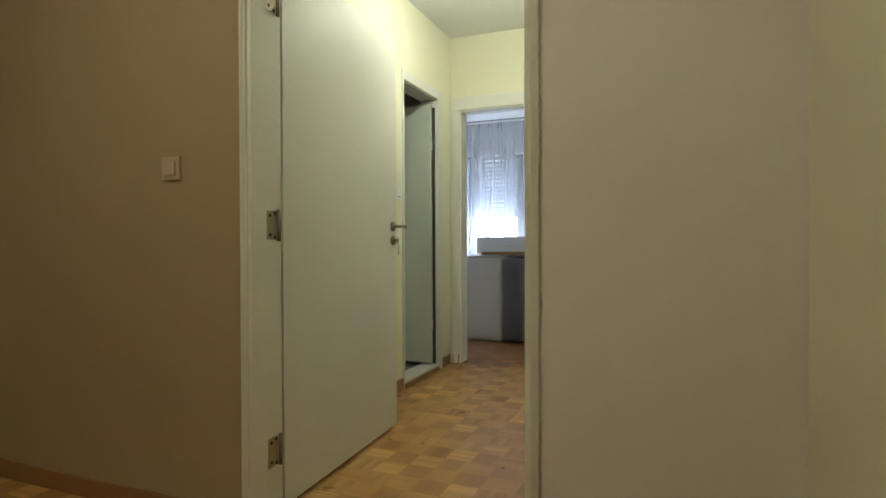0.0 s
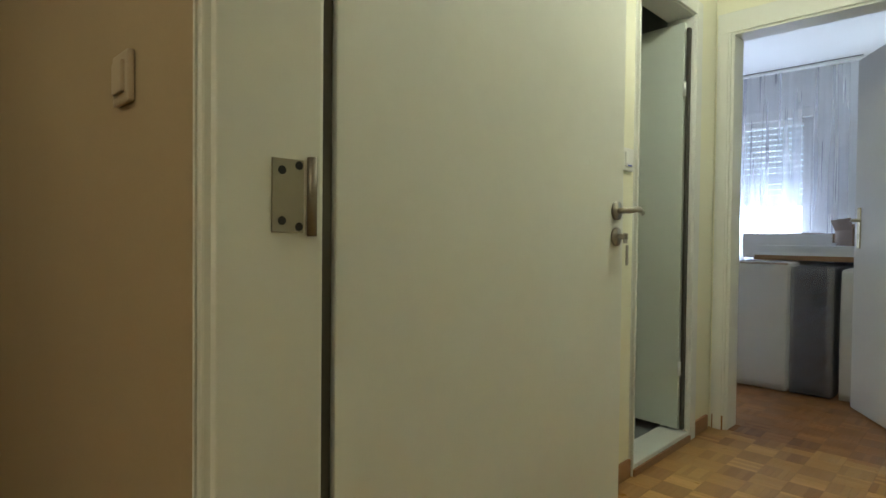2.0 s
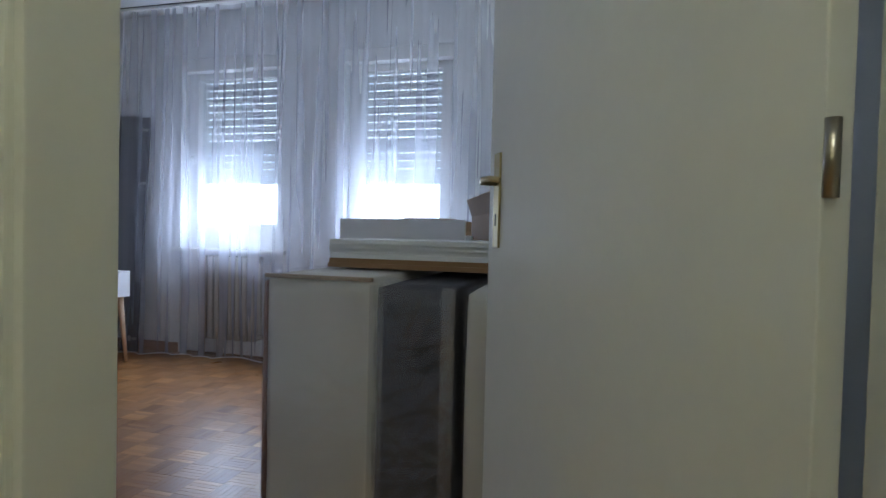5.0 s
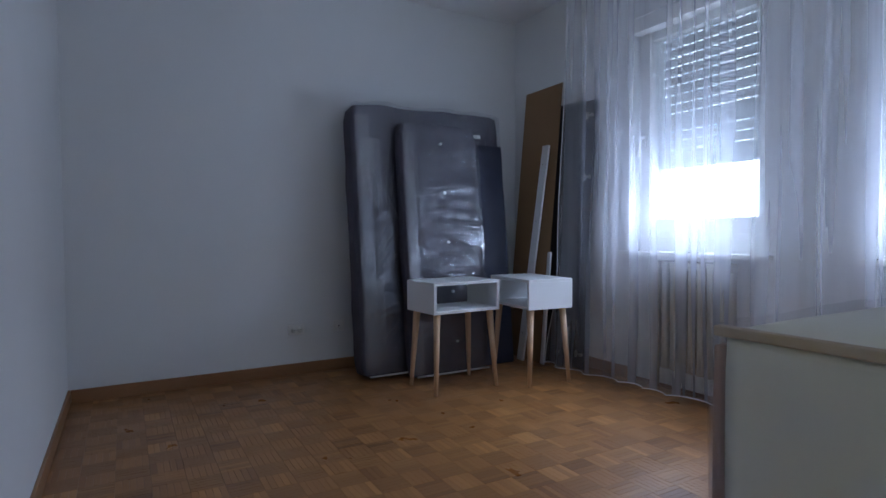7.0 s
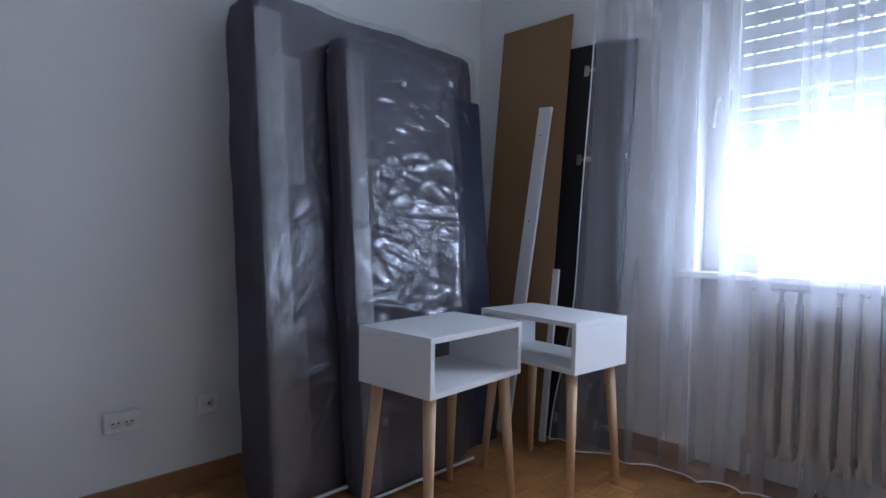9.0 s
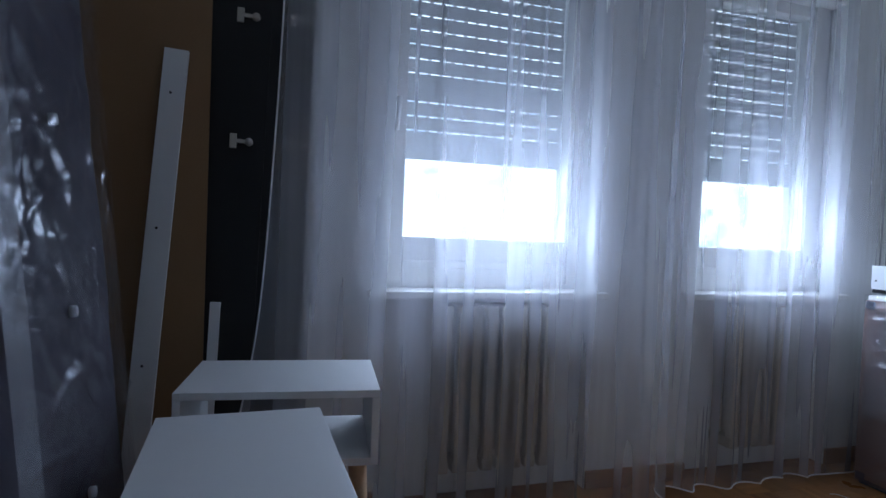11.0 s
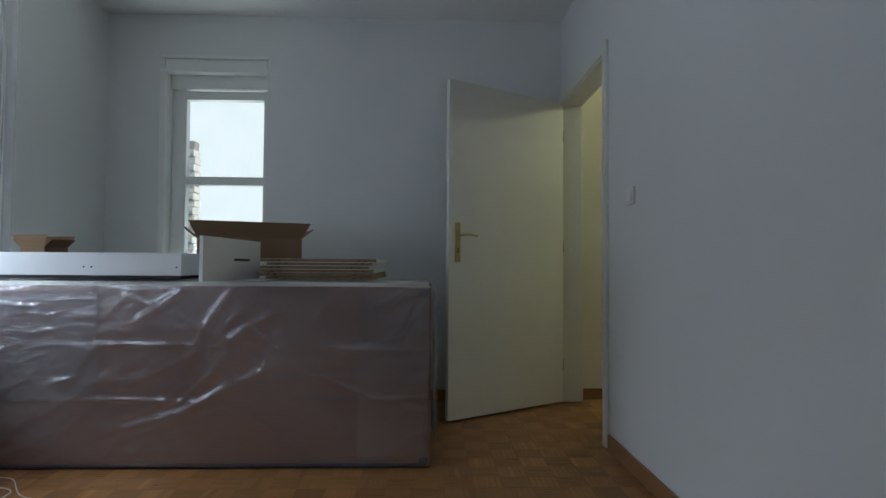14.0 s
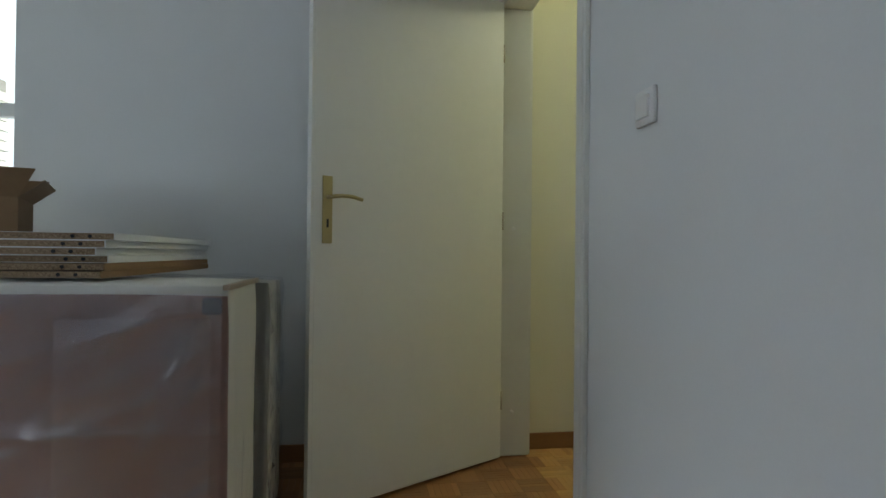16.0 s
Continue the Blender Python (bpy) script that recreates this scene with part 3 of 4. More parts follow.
def north_window(name, x0, x1, left, right, holes):
    """A window with a half-lowered roller shutter. x0..x1: the opening; left..right: the glass."""
    w = thing(name, (0, 0, 0), "white window with a mostly lowered grey roller shutter behind voile", "window", kind="structure")
    fr = part("window_frame", boxes(
        ((x0, 3.215, 0.82), (left, 3.285, 2.28)), ((right, 3.215, 0.82), (x1, 3.285, 2.28)),
        ((left, 3.215, 0.82), (right, 3.285, 1.022)), ((left, 3.215, 2.14), (right, 3.285, 2.28)), bevel=0.004), PVC, w)
    part("sash_bead", boxes(((x0 + 0.03, 3.203, 0.845), (left - 0.005, 3.217, 2.21)), ((right + 0.005, 3.203, 0.845), (x1 - 0.03, 3.217, 2.21)),
                            ((left, 3.203, 0.90), (right, 3.217, 0.93)), bevel=0.003), PVC, fr)
    part("window_sill", boxes(((x0 - 0.05, 3.07, 0.795), (x1 + 0.05, 3.215, 0.823)), bevel=0.005), MARBLE, w, "white stone sill")
    p = part("pane", boxes(((left - 0.005, 3.248, 1.018), (right + 0.005, 3.253, 2.145))), GLASS, w)
    p.visible_shadow = False
    hd = part("window_handle", boxes(((x0 + 0.04, 3.19, 1.48), (x0 + 0.066, 3.203, 1.56)), bevel=0.004), PVC, w)
    part("lever", tube([(x0 + 0.053, 3.195, 1.54), (x0 + 0.053, 3.16, 1.54), (x0 + 0.05, 3.155, 1.50), (x0 + 0.045, 3.155, 1.42)], 0.009, 10), PVC, hd, "", True)
    part("shutter_box", boxes(((x0, 3.125, 2.19), (x1, 3.214, 2.279)), bevel=0.004), PVC, w)
    sh = part("shutter_guide", boxes(((left - 0.03, 3.30, 0.8), (left - 0.002, 3.33, 2.25)), ((right + 0.002, 3.30, 0.8), (right + 0.03, 3.33, 2.25)), bevel=0.002), SHUTTER, w)
    pitch, z = 0.0572, 1.333
    first = True
    k = 0
    while z < 2.27:
        gap = 0.0 if k in holes else 0.0055
        if first:
            sl = boxes(((left, 3.302, z), (right, 3.312, z + pitch - 0.0005)), bevel=0.003)
        else:
            items = [((left, 3.304, z + gap), (right, 3.3085, z + pitch - 0.0005))]
            if gap:
                xx = left
                while xx < right:
                    items.append(((xx, 3.305, z - 0.0005), (min(xx + 0.014, right), 3.3075, z + gap)))
                    xx += 0.049
            sl = boxes(*items)
        part("slat", sl, SHUTTER, w)
        first = False
        z += pitch
        k += 1
    return w


north_window("window_1", -3.38, -2.50, -3.285, -2.583, (1, 5))
north_window("window_2", -2.00, -1.20, -1.905, -1.305, (1, 5))

window_3 = thing("window_3", (0, 0, 0), "narrow white window onto a bright loggia", "window", kind="structure")
wf = part("window_frame", boxes(
    ((0.165, 2.625, 0.90), (0.225, 2.74, 2.21)), ((0.165, 2.04, 0.90), (0.225, 2.088, 2.21)),
    ((0.165, 2.088, 2.078), (0.225, 2.625, 2.14)), ((0.165, 2.088, 0.90), (0.225, 2.625, 0.975)), bevel=0.004), PVC, window_3)
part("glazing_bar", boxes(((0.168, 2.088, 1.478), (0.222, 2.625, 1.535)), bevel=0.004), PVC, wf)
part("shutter_box", boxes(((0.12, 2.04, 2.14), (0.164, 2.74, 2.335)), bevel=0.004), PVC, window_3)
part("lintel_board", boxes(((0.074, 2.043, 2.235), (0.118, 2.738, 2.338)), bevel=0.004), PVC, window_3)
part("reveal_lining", boxes(((0.072, 2.722, 0.93), (0.164, 2.738, 2.235)), bevel=0.003), PVC, window_3)
part("casing", boxes(((0.058, 2.722, 0.905), (0.071, 2.765, 2.235)), bevel=0.003), PVC, window_3)
part("casing", boxes(((0.058, 2.03, 2.238), (0.0735, 2.765, 2.262)), ((0.058, 2.03, 2.333), (0.0735, 2.765, 2.357)), bevel=0.003), PVC, window_3)
part("window_sill", boxes(((0.02, 2.045, 0.902), (0.164, 2.735, 0.93)), bevel=0.004), MARBLE, window_3)
for z0, z1 in ((0.972, 1.48), (1.533, 2.08)):
    pn = part("pane", boxes(((0.192, 2.085, z0), (0.197, 2.628, z1))), GLASS, window_3)
    pn.visible_shadow = False

# pillar outside the narrow window, and the bright distance beyond the windows
pillar = thing("brick_pillar", (2.62, 3.64, 0), "whitewashed brick pillar with dark joints on the loggia", "pillar", kind="structure")
pillar.matrix_basis = pillar.matrix_basis @ Matrix.Diagonal((0.66, 0.66, 1, 1))
part("mortar_core", boxes(((-0.10, -0.16, -1.0), (0.10, 0.16, 2.30))), MORTAR, pillar)
setting("backdrop", boxes(((-4.0, 3.75, 0.2), (-0.7, 3.77, 2.7))), SKY_NORTH, "overexposed overcast sky outside the bedroom windows")
setting("backdrop", boxes(((4.60, -1.5, -1.5), (4.62, 9.0, 6.5))), SKY_EAST, "overexposed daylight beyond the loggia")

# ---- radiators under the windows ----


def radiator(x, n):
    r = thing("radiator", (x, 3.14, 0.13), "old cream column radiator under the window sill", "radiator", "radiators under the windows")
    for i in range(n):
        c = i * 0.06
        bm = boxes(((c - 0.019, -0.07, 0.0), (c + 0.019, -0.028, 0.64)), ((c - 0.019, 0.022, 0.0), (c + 0.019, 0.064, 0.64)),
                   ((c - 0.024, -0.07, 0.0), (c + 0.024, 0.064, 0.05)), ((c - 0.024, -0.07, 0.59), (c + 0.024, 0.064, 0.64)), bevel=0.012)
        part("section", bm, RADIATOR, r)
    part("pipe", rods(((-0.05, 0, 0.03), ((n - 1) * 0.06 + 0.08, 0, 0.03), 0.012), ((-0.04, 0, 0.03), (-0.04, 0, -0.12), 0.012)), RADIATOR, r, "", True)


radiator(-3.13, 8)
radiator(-1.78, 5)

# ---- curtain ----
curtain = thing("curtain", (0, 0, 0), "floor-length white voile curtain with loose folds", "curtain")


def fold(x, z):
    """The curtain's depth at x, z."""
    drop = 1 - z / 2.61
    bunch = 0.30 + 1.0 * math.exp(-((x + 2.28) / 0.20) ** 2) + 0.9 * math.exp(-((x + 1.10) / 0.16) ** 2) + 0.7 * math.exp(-((x + 3.62) / 0.14) ** 2)
    wide = 0.75 * math.sin(x * 6.3 + 0.7) + 0.30 * math.sin(x * 11.7 + 1.5 * math.sin(x * 2.3))
    tight = 0.85 * math.sin(x * 24 + 2.1 * math.sin(x * 3.3)) + 0.05 * math.sin(x * 43 + 2 * math.sin(x * 5.7))
    side = 0.10 * (drop + 0.25) * max(0.0, min(1.0, (-3.50 - x) / 0.25))
    back = 0.055 * max(0.0, min(1.0, (x + 1.62) / 0.3))
    return 2.965 + back - side + (wide + bunch * tight) * (0.020 + 0.030 * drop) * (1.0 - 8.5 * back)


def gather(x, z):
    """How far the cloth doubles back on itself at x, z: sideways and in depth."""
    phase = x * 34 + 2.6 * math.sin(x * 3.7 + 0.4) + 1.4 * math.sin(x * 8.1)
    full = 0.5 + 0.5 * math.sin(x * 7.9 + 1.1 + 0.9 * math.sin(x * 2.9))
    full = 0.22 + 0.78 * full ** 1.6
    loose = 0.85 + 0.15 * math.sin(z * 1.3 + x * 5)
    return 0.026 * full * loose * math.sin(phase), 0.026 * full * loose * math.cos(phase)


NX, NZ = 1100, 52
verts, faces = [], []
for j in range(NZ + 1):
    for i in range(NX + 1):
        u, w = i / NX, j / NZ
        x0 = -3.76 + 0.03 * math.sin(w * 3.0) - 0.14 * (1 - w) ** 2
        x = x0 + (-0.90 - x0) * u
        hem = 0.022 + 0.012 * math.sin(x * 11)
        z = hem + (2.615 - hem) * w
        px, py = gather(x + 0.014 * math.sin(z * 1.7), z)
        verts.append((x + px, fold(x + 0.014 * math.sin(z * 1.7), z) + py, z))
for j in range(NZ):
    for i in range(NX):
        a = j * (NX + 1) + i
        faces.append((a, a + 1, a + NX + 2, a + NX + 1))
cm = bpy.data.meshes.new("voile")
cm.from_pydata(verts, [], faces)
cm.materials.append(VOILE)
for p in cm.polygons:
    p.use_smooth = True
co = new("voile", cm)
co.parent = curtain
part("hem", tube([verts[i] for i in range(0, NX + 1, 5)], 0.0035, 5), PIPING, curtain, "white weighted hem cord")
part("side_hem", tube([verts[j * (NX + 1)] for j in range(NZ + 1)], 0.003, 5), PIPING, curtain)
rail = thing("curtain_rail", (0, 0, 0), "slim white curtain rail fixed under the ceiling", "curtain rail")
part("track", boxes(((-3.95, 2.935, 2.616), (-0.80, 3.0, 2.639)), bevel=0.004), PVC, rail)
part("groove", boxes(((-3.95, 2.931, 2.633), (-0.80, 2.9345, 2.6385))), DARK, rail)
# ---- nightstands ----


def nightstand(at, turn, label):
    n = thing("nightstand", at, label, "nightstand", "pair of nightstands", turn=turn)
    w, d, z0, z1, t = 0.235, 0.160, 0.474, 0.658, 0.018
    part("top_panel", boxes(((-w, -d, z1 - t), (w, d, z1)), bevel=0.0012), PANEL_WHITE, n)
    part("bottom_panel", boxes(((-w + t, -d, z0), (w - t, d, z0 + t)), bevel=0.0012), PANEL_WHITE, n)
    for s in (-1, 1):
        part("side_panel", boxes(((min(s * w, s * (w - t)), -d, z0), (max(s * w, s * (w - t)), d, z1 - t - 0.0005)), bevel=0.0012), PANEL_WHITE, n)
    for sx in (-1, 1):
        for sy in (-1, 1):
            bm = bmesh.new()
            rod(bm, (sx * 0.219, sy * 0.147, 0.0), (sx * 0.190, sy * 0.116, 0.4735), 0.0115, 0.0215, 20)
            part("leg", bm, BEECH, n, "tapered beech leg", True)
    return n


nightstand((-3.803, 2.056, 0), 93, "white box nightstand with an open shelf facing the room")
nightstand((-3.724, 2.588, 0), -5, "white box nightstand turned sideways beside the curtain")

# ---- wrapped mattresses ----


def pad_mesh(sx, sy, sz, r, cut=18, bulge=0.0, wob=0.0, seed=0.0, freq=7.0):
    """A soft block from the origin to (sx, sy, sz) with rounded edges, an outward bulge and crumpled faces."""
    bm = bmesh.new()
    bmesh.ops.create_cube(bm, size=2)
    bmesh.ops.subdivide_edges(bm, edges=list(bm.edges), cuts=cut, use_grid_fill=True)
    half = Vector((sx / 2, sy / 2, sz / 2))
    for v in bm.verts:
        p = Vector([v.co[i] * half[i] for i in range(3)])
        core = Vector([max(-half[i] + r, min(half[i] - r, p[i])) for i in range(3)])
        d = p - core
        q = core + (d.normalized() * r if d.length > 1e-6 else d)
        n = d.normalized() if d.length > 1e-6 else Vector((0, 0, 0))
        e = 1.0
        for i in range(3):
            if abs(n[i]) < 0.9:
                e *= max(0.0, 1 - (q[i] / half[i]) ** 4)
        f = bulge * e
        if wob:
            s = Vector((q.x * freq + seed, q.y * freq - seed, q.z * freq * 0.7 + seed))
            f += wob * (noise.noise(s) + 0.5 * noise.noise(s * 2.3))
        v.co = q + n * f + half
    return bm


def wrapped_mattress(name, at, turn, lean, size, cloth, label, wrap, seed, buttons=(), fan=35, folds=(), flaps=()):
    """Size: thickness, width, height, standing on its long edge, leaning back about its foot."""
    th = thing(name, at, label, "mattress")
    th.matrix_basis = Matrix.Translation(at) @ pose(0, 0, 0, 0, lean, 0) @ pose(0, 0, 0, 0, 0, turn)
    sx, sy, sz = size
    part("core", pad_mesh(sx - 0.012, sy - 0.012, sz - 0.012, 0.045, 20, 0.006, 0.010, seed + 3, 6), cloth, th, "", True)
    bm = pad_mesh(sx + 0.004, sy + 0.004, sz + 0.004, 0.045, 34, 0.010, 0.018, seed + 3, 6)
    part("plastic_wrap", bm, wrap, th, "crumpled clear plastic wrap", True)
    film_sheet(th, (sx + 0.012, 0.02, 0.02), (0, 1, 0), (0, 0, 1), (1, 0, 0), sy - 0.04, sz - 0.04, int(seed * 10), 190, fan, CREASED_DARK, 0.009, 0.0075, 0.75, folds)
    for y0, y1, z0, z1 in flaps:
        film_sheet(th, (sx + 0.020, y0, z0), (0, 1, 0), (0, 0, 1), (1, 0, 0), y1 - y0, z1 - z0, int(seed * 10) + 5, 60, 70, FILM_MILKY, 0.012, 0.009, 0.6)
    edge = [(sx + 0.004, 0.03, 0.006), (sx + 0.004, sy - 0.03, 0.006)]
    part("piping", tube(edge, 0.006, 8), PIPING, th, "white piping along the lower edge", True)
    for y, z in buttons:
        part("button", rods(((sx - 0.004, y, z), (sx + 0.006, y, z), 0.010), n=12), PIPING, th, "white tuft button", True)
    return th


wide_mattress = wrapped_mattress("wrapped_mattress", (-4.352, 1.605, 0.004), 0, -5.7, (0.22, 1.165, 1.80), MAUVE_CLOTH,
                 "wide grey mattress in plastic leaning on the wall", FILM_TIGHT, 1.7,
                 [(0.31 + 0.008 * k, 1.62 - 0.355 * k) for k in range(5)], 62, [("across", 0.05), ("across", 0.11)],
                 [(0.0, 0.10, 0.05, 1.70), (0.03, 0.17, 1.10, 1.55), (0.02, 0.15, 0.10, 0.62)])
wrapped_mattress("wrapped_mattress", (-4.130, 1.882, 0.004), 0, -5.6, (0.12, 0.608, 1.69), MAUVE_CLOTH,
                 "narrow grey mattress in creased plastic leaning on another", FILM_TIGHT, 8.4,
                 [(0.29 + 0.012 * k, 1.535 - 0.332 * k) for k in range(5)], -18, [("along", 0.92), ("along", 0.98), ("across", 0.09)],
                 [(0.0, 0.075, 0.03, 1.60)])
part("label", boxes(((0.236, 0.870, 1.605), (0.2395, 0.965, 1.630)), bevel=0.001), PVC, wide_mattress, "small white paper label")
sheet = thing("folded_cover", (-4.128, 2.50, 0.004), "dark navy mattress cover hanging over the leaning mattress", "mattress cover")
sheet.matrix_basis = Matrix.Translation((-4.128, 2.50, 0.004)) @ pose(0, 0, 0, 0, -5.7, 0)
part("cloth", pad_mesh(0.016, 0.25, 1.58, 0.007, 20, 0.0, 0.003, 4.2, 8), NAVY_CLOTH, sheet, "", True)
part("film_cover", pad_mesh(0.022, 0.255, 1.585, 0.008, 24, 0.0, 0.006, 9.2, 14), FILM_TIGHT, sheet, "", True)

# the row of upright mattresses and bed bases by the door
base_1 = thing("bed_base", (-1.232, 0.914, 0.004), "brown and cream bed base standing on edge in clear plastic", "bed base")
part("brown_face", pad_mesh(0.014, 2.026, 0.816, 0.006, 14, 0.002, 0.0015, 2.0, 4), BROWN_CLOTH, base_1, "brown cloth underside", True)
part("side", pad_mesh(0.352, 2.026, 0.836, 0.012, 14, 0.004, 0.004, 5.0, 4), CREAM_CLOTH, base_1, "cream side cloth", True).location = (0.012, 0.002, 0.001)
part("edge_tape", boxes(((0.004, -0.003, 0.8255), (0.362, 0.012, 0.8385)), bevel=0.003), TAPE, base_1, "brown edge tape")
for y, z in ((0.012, 0.012), (0.012, 0.775), (1.98, 0.775), (1.98, 0.012)):
    part("corner_guard", boxes(((-0.004, y, z), (0.03, y + 0.04, z + 0.035)), bevel=0.006), NAVY_CLOTH, base_1, "dark blue corner guard")
part("plastic_wrap", pad_mesh(0.374, 2.046, 0.847, 0.018, 44, 0.004, 0.005, 12.0, 6), FILM, base_1, "crumpled clear plastic wrap", True).location = (-0.004, -0.008, -0.002)
film_sheet(base_1, (-0.009, 0.01, 0.01), (0, 1, 0), (0, 0, 1), (-1, 0, 0), 2.01, 0.81, 5, 110, 152, CREASED, 0.0092, 0.009, 1.1, [("along", 0.30), ("along", 0.53)], (0.15, 1.25), 15)
film_sheet(base_1, (-0.013, 1.50, 0.30), (0, 1, 0), (0, 0, 1), (-1, 0, 0), 0.50, 0.49, 15, 80, 168, CREASED, 0.008, 0.007, 0.6, (), (0.15, 0.6), 14)
film_sheet(base_1, (-0.013, 0.03, 0.05), (0, 1, 0), (0, 0, 1), (-1, 0, 0), 0.30, 0.72, 16, 18, 118, CREASED, 0.008, 0.008, 0.9, (), (0.3, 0.9), 12)
part("lower_edge", boxes(((-0.004, 0.02, 0.0), (0.012, 2.0, 0.020)), bevel=0.003), NAVY_CLOTH, base_1, "dark lower edge binding")
film_sheet(base_1, (0.01, -0.014, 0.01), (1, 0, 0), (0, 0, 1), (0, -1, 0), 0.345, 0.81, 6, 60, 40, CREASED_SOFT, 0.008, 0.008, 0.5)
base_2 = thing("upright_mattress", (-0.858, 0.918, 0.004), "charcoal mattress on edge in crinkled plastic", "mattress")
part("core", pad_mesh(0.240, 2.0, 0.815, 0.014, 14, 0.003, 0.006, 3.3, 5), GREY_CLOTH, base_2, "", True)
part("plastic_wrap", pad_mesh(0.252, 2.01, 0.828, 0.016, 40, 0.006, 0.012, 6.0, 10), FILM_THICK, base_2, "crinkled clear plastic wrap", True).location = (-0.006, -0.006, 0)
film_sheet(base_2, (0.0, -0.016, 0.02), (1, 0, 0), (0, 0, 1), (0, -1, 0), 0.240, 0.79, 7, 80, 25, CREASED_SOFT, 0.011, 0.007, 0.45)
film_sheet(base_2, (-0.012, -0.026, 0.02), (1, 0, 0), (0, 0, 1), (0, -1, 0), 0.045, 0.80, 31, 40, 70, FILM_BAG, 0.022, 0.007, 0.6)
film_sheet(base_2, (0.205, -0.022, 0.02), (1, 0, 0), (0, 0, 1), (0, -1, 0), 0.04, 0.80, 32, 30, 80, FILM_MILKY, 0.014, 0.007, 0.6)
base_3 = thing("bed_base", (-0.590, 0.925, 0.004), "cream bed base on edge in clear plastic by the wall", "bed base")
part("side", pad_mesh(0.30, 2.0, 0.81, 0.016, 14, 0.004, 0.004, 7.7, 5), CREAM_CLOTH, base_3, "", True)
part("plastic_wrap", pad_mesh(0.312, 2.012, 0.823, 0.018, 40, 0.006, 0.010, 16.0, 9), FILM_THICK, base_3, "crinkled clear plastic wrap", True).location = (-0.006, -0.006, 0)

film_sheet(base_3, (0.0, -0.016, 0.02), (1, 0, 0), (0, 0, 1), (0, -1, 0), 0.30, 0.77, 8, 30, 60, CREASED_SOFT, 0.008)

# ---- things lying on the row ----
TOP = 0.850


def panel(at, sx, sy, turn, brown, label):
    p = thing("shelf_panel", at, label, "furniture panel", "stacked shelf panels", turn=turn)
    t = 0.0162
    part("board", boxes(((0.0012, 0.0012, 0.0012), (sx - 0.0012, sy - 0.0012, t - 0.0012))), CHIP, p, "raw chipboard edge")
    if not brown:
        part("top_face", boxes(((0, 0.0, t - 0.0012), (sx, sy, t))), PANEL_WHITE, p)
        part("bottom_face", boxes(((0, 0.0, 0), (sx, sy, 0.0012))), PANEL_WHITE, p)
        part("edge_band", boxes(((0.0, -0.001, 0.0), (sx, 0.0012, t))), PANEL_WHITE, p, "white edge band")
    else:
        part("edge_band", boxes(((0.0, -0.001, 0.0), (sx, 0.0012, t))), HARDBOARD, p, "brown edge band")
    for y in (0.05, 0.085, sy - 0.09, sy - 0.055):
        part("dowel_hole", rods(((-0.0012, y, t / 2), (0.004, y, t / 2), 0.004), n=10), DARK, p)


for k in range(6):
    panel((-1.155 + 0.008 * (k % 3), 1.185 + 0.012 * (5 - k) * (0.35 if k < 3 else 1.3) - 0.01, TOP + 0.001 + k * 0.0168), 0.86, 0.50 + 0.016 * ((k * 7) % 4), 0.6 * ((k % 3) - 1), k < 2,
          "brown chipboard shelf panel with drilled edge" if k < 2 else "white laminated shelf panel with raw drilled edge")

drawer = thing("drawer", (-1.432, 1.877, TOP + 0.002), "white drawer with a dark slot handle resting on the bed base", "drawer", turn=-5.2)
fp = part("drawer_front", boxes(((0, 0, -0.004), (0.635, 0.016, 0.190)), bevel=0.0012), PANEL_WHITE, drawer)
part("slot", boxes(((0.31, -0.0015, 0.086), (0.49, 0.004, 0.097)), bevel=0.0005), DARK, fp, "black slot handle")
for x0 in (0.212, 0.600):
    part("drawer_side", boxes(((x0, 0.0165, 0.012), (x0 + 0.014, 0.068, 0.180)), bevel=0.001), PANEL_WHITE, drawer)
part("drawer_back", boxes(((0.2265, 0.054, 0.012), (0.5995, 0.068, 0.180)), bevel=0.001), PANEL_WHITE, drawer)
part("drawer_base", boxes(((0.2265, 0.0165, 0.0), (0.5995, 0.0535, 0.006))), HARDBOARD, drawer)
lid = thing("thin_board", (-1.10, 1.842, TOP + 0.1925), "thin brown hardboard sheet lying across a drawer", "board", turn=2)
part("sheet", boxes(((0, 0, 0), (0.235, 0.09, 0.005))), HARDBOARD, lid)

for k, (x, y, ln) in enumerate(((-1.235, 2.05, 0.42), (-1.215, 2.475, 0.455))):
    tray = thing("drawer_box", (x, y, TOP + 0.006), "shallow white drawer box lying on the bed base", "drawer", "loose drawer boxes")
    part("front_side", boxes(((0, 0, 0.012), (0.014, ln, 0.115)), bevel=0.001), PANEL_WHITE, tray)
    part("back_side", boxes(((0.40, 0, 0.012), (0.414, ln, 0.115)), bevel=0.001), PANEL_WHITE, tray)
    for y0 in (0, ln - 0.014):
        part("end_side", boxes(((0.0145, y0, 0.012), (0.3995, y0 + 0.014, 0.115)), bevel=0.001), PANEL_WHITE, tray)
    part("base", boxes(((0.004, 0.004, -0.004), (0.41, ln - 0.004, 0.0115))), BLACK_PANEL, tray)
    part("screw", rods(((-0.001, 0.02, 0.05), (0.002, 0.02, 0.05), 0.004), n=10), DARK, tray)
    part("screw", rods(((-0.001, ln - 0.02, 0.05), (0.002, ln - 0.02, 0.05), 0.004), n=10), DARK, tray)


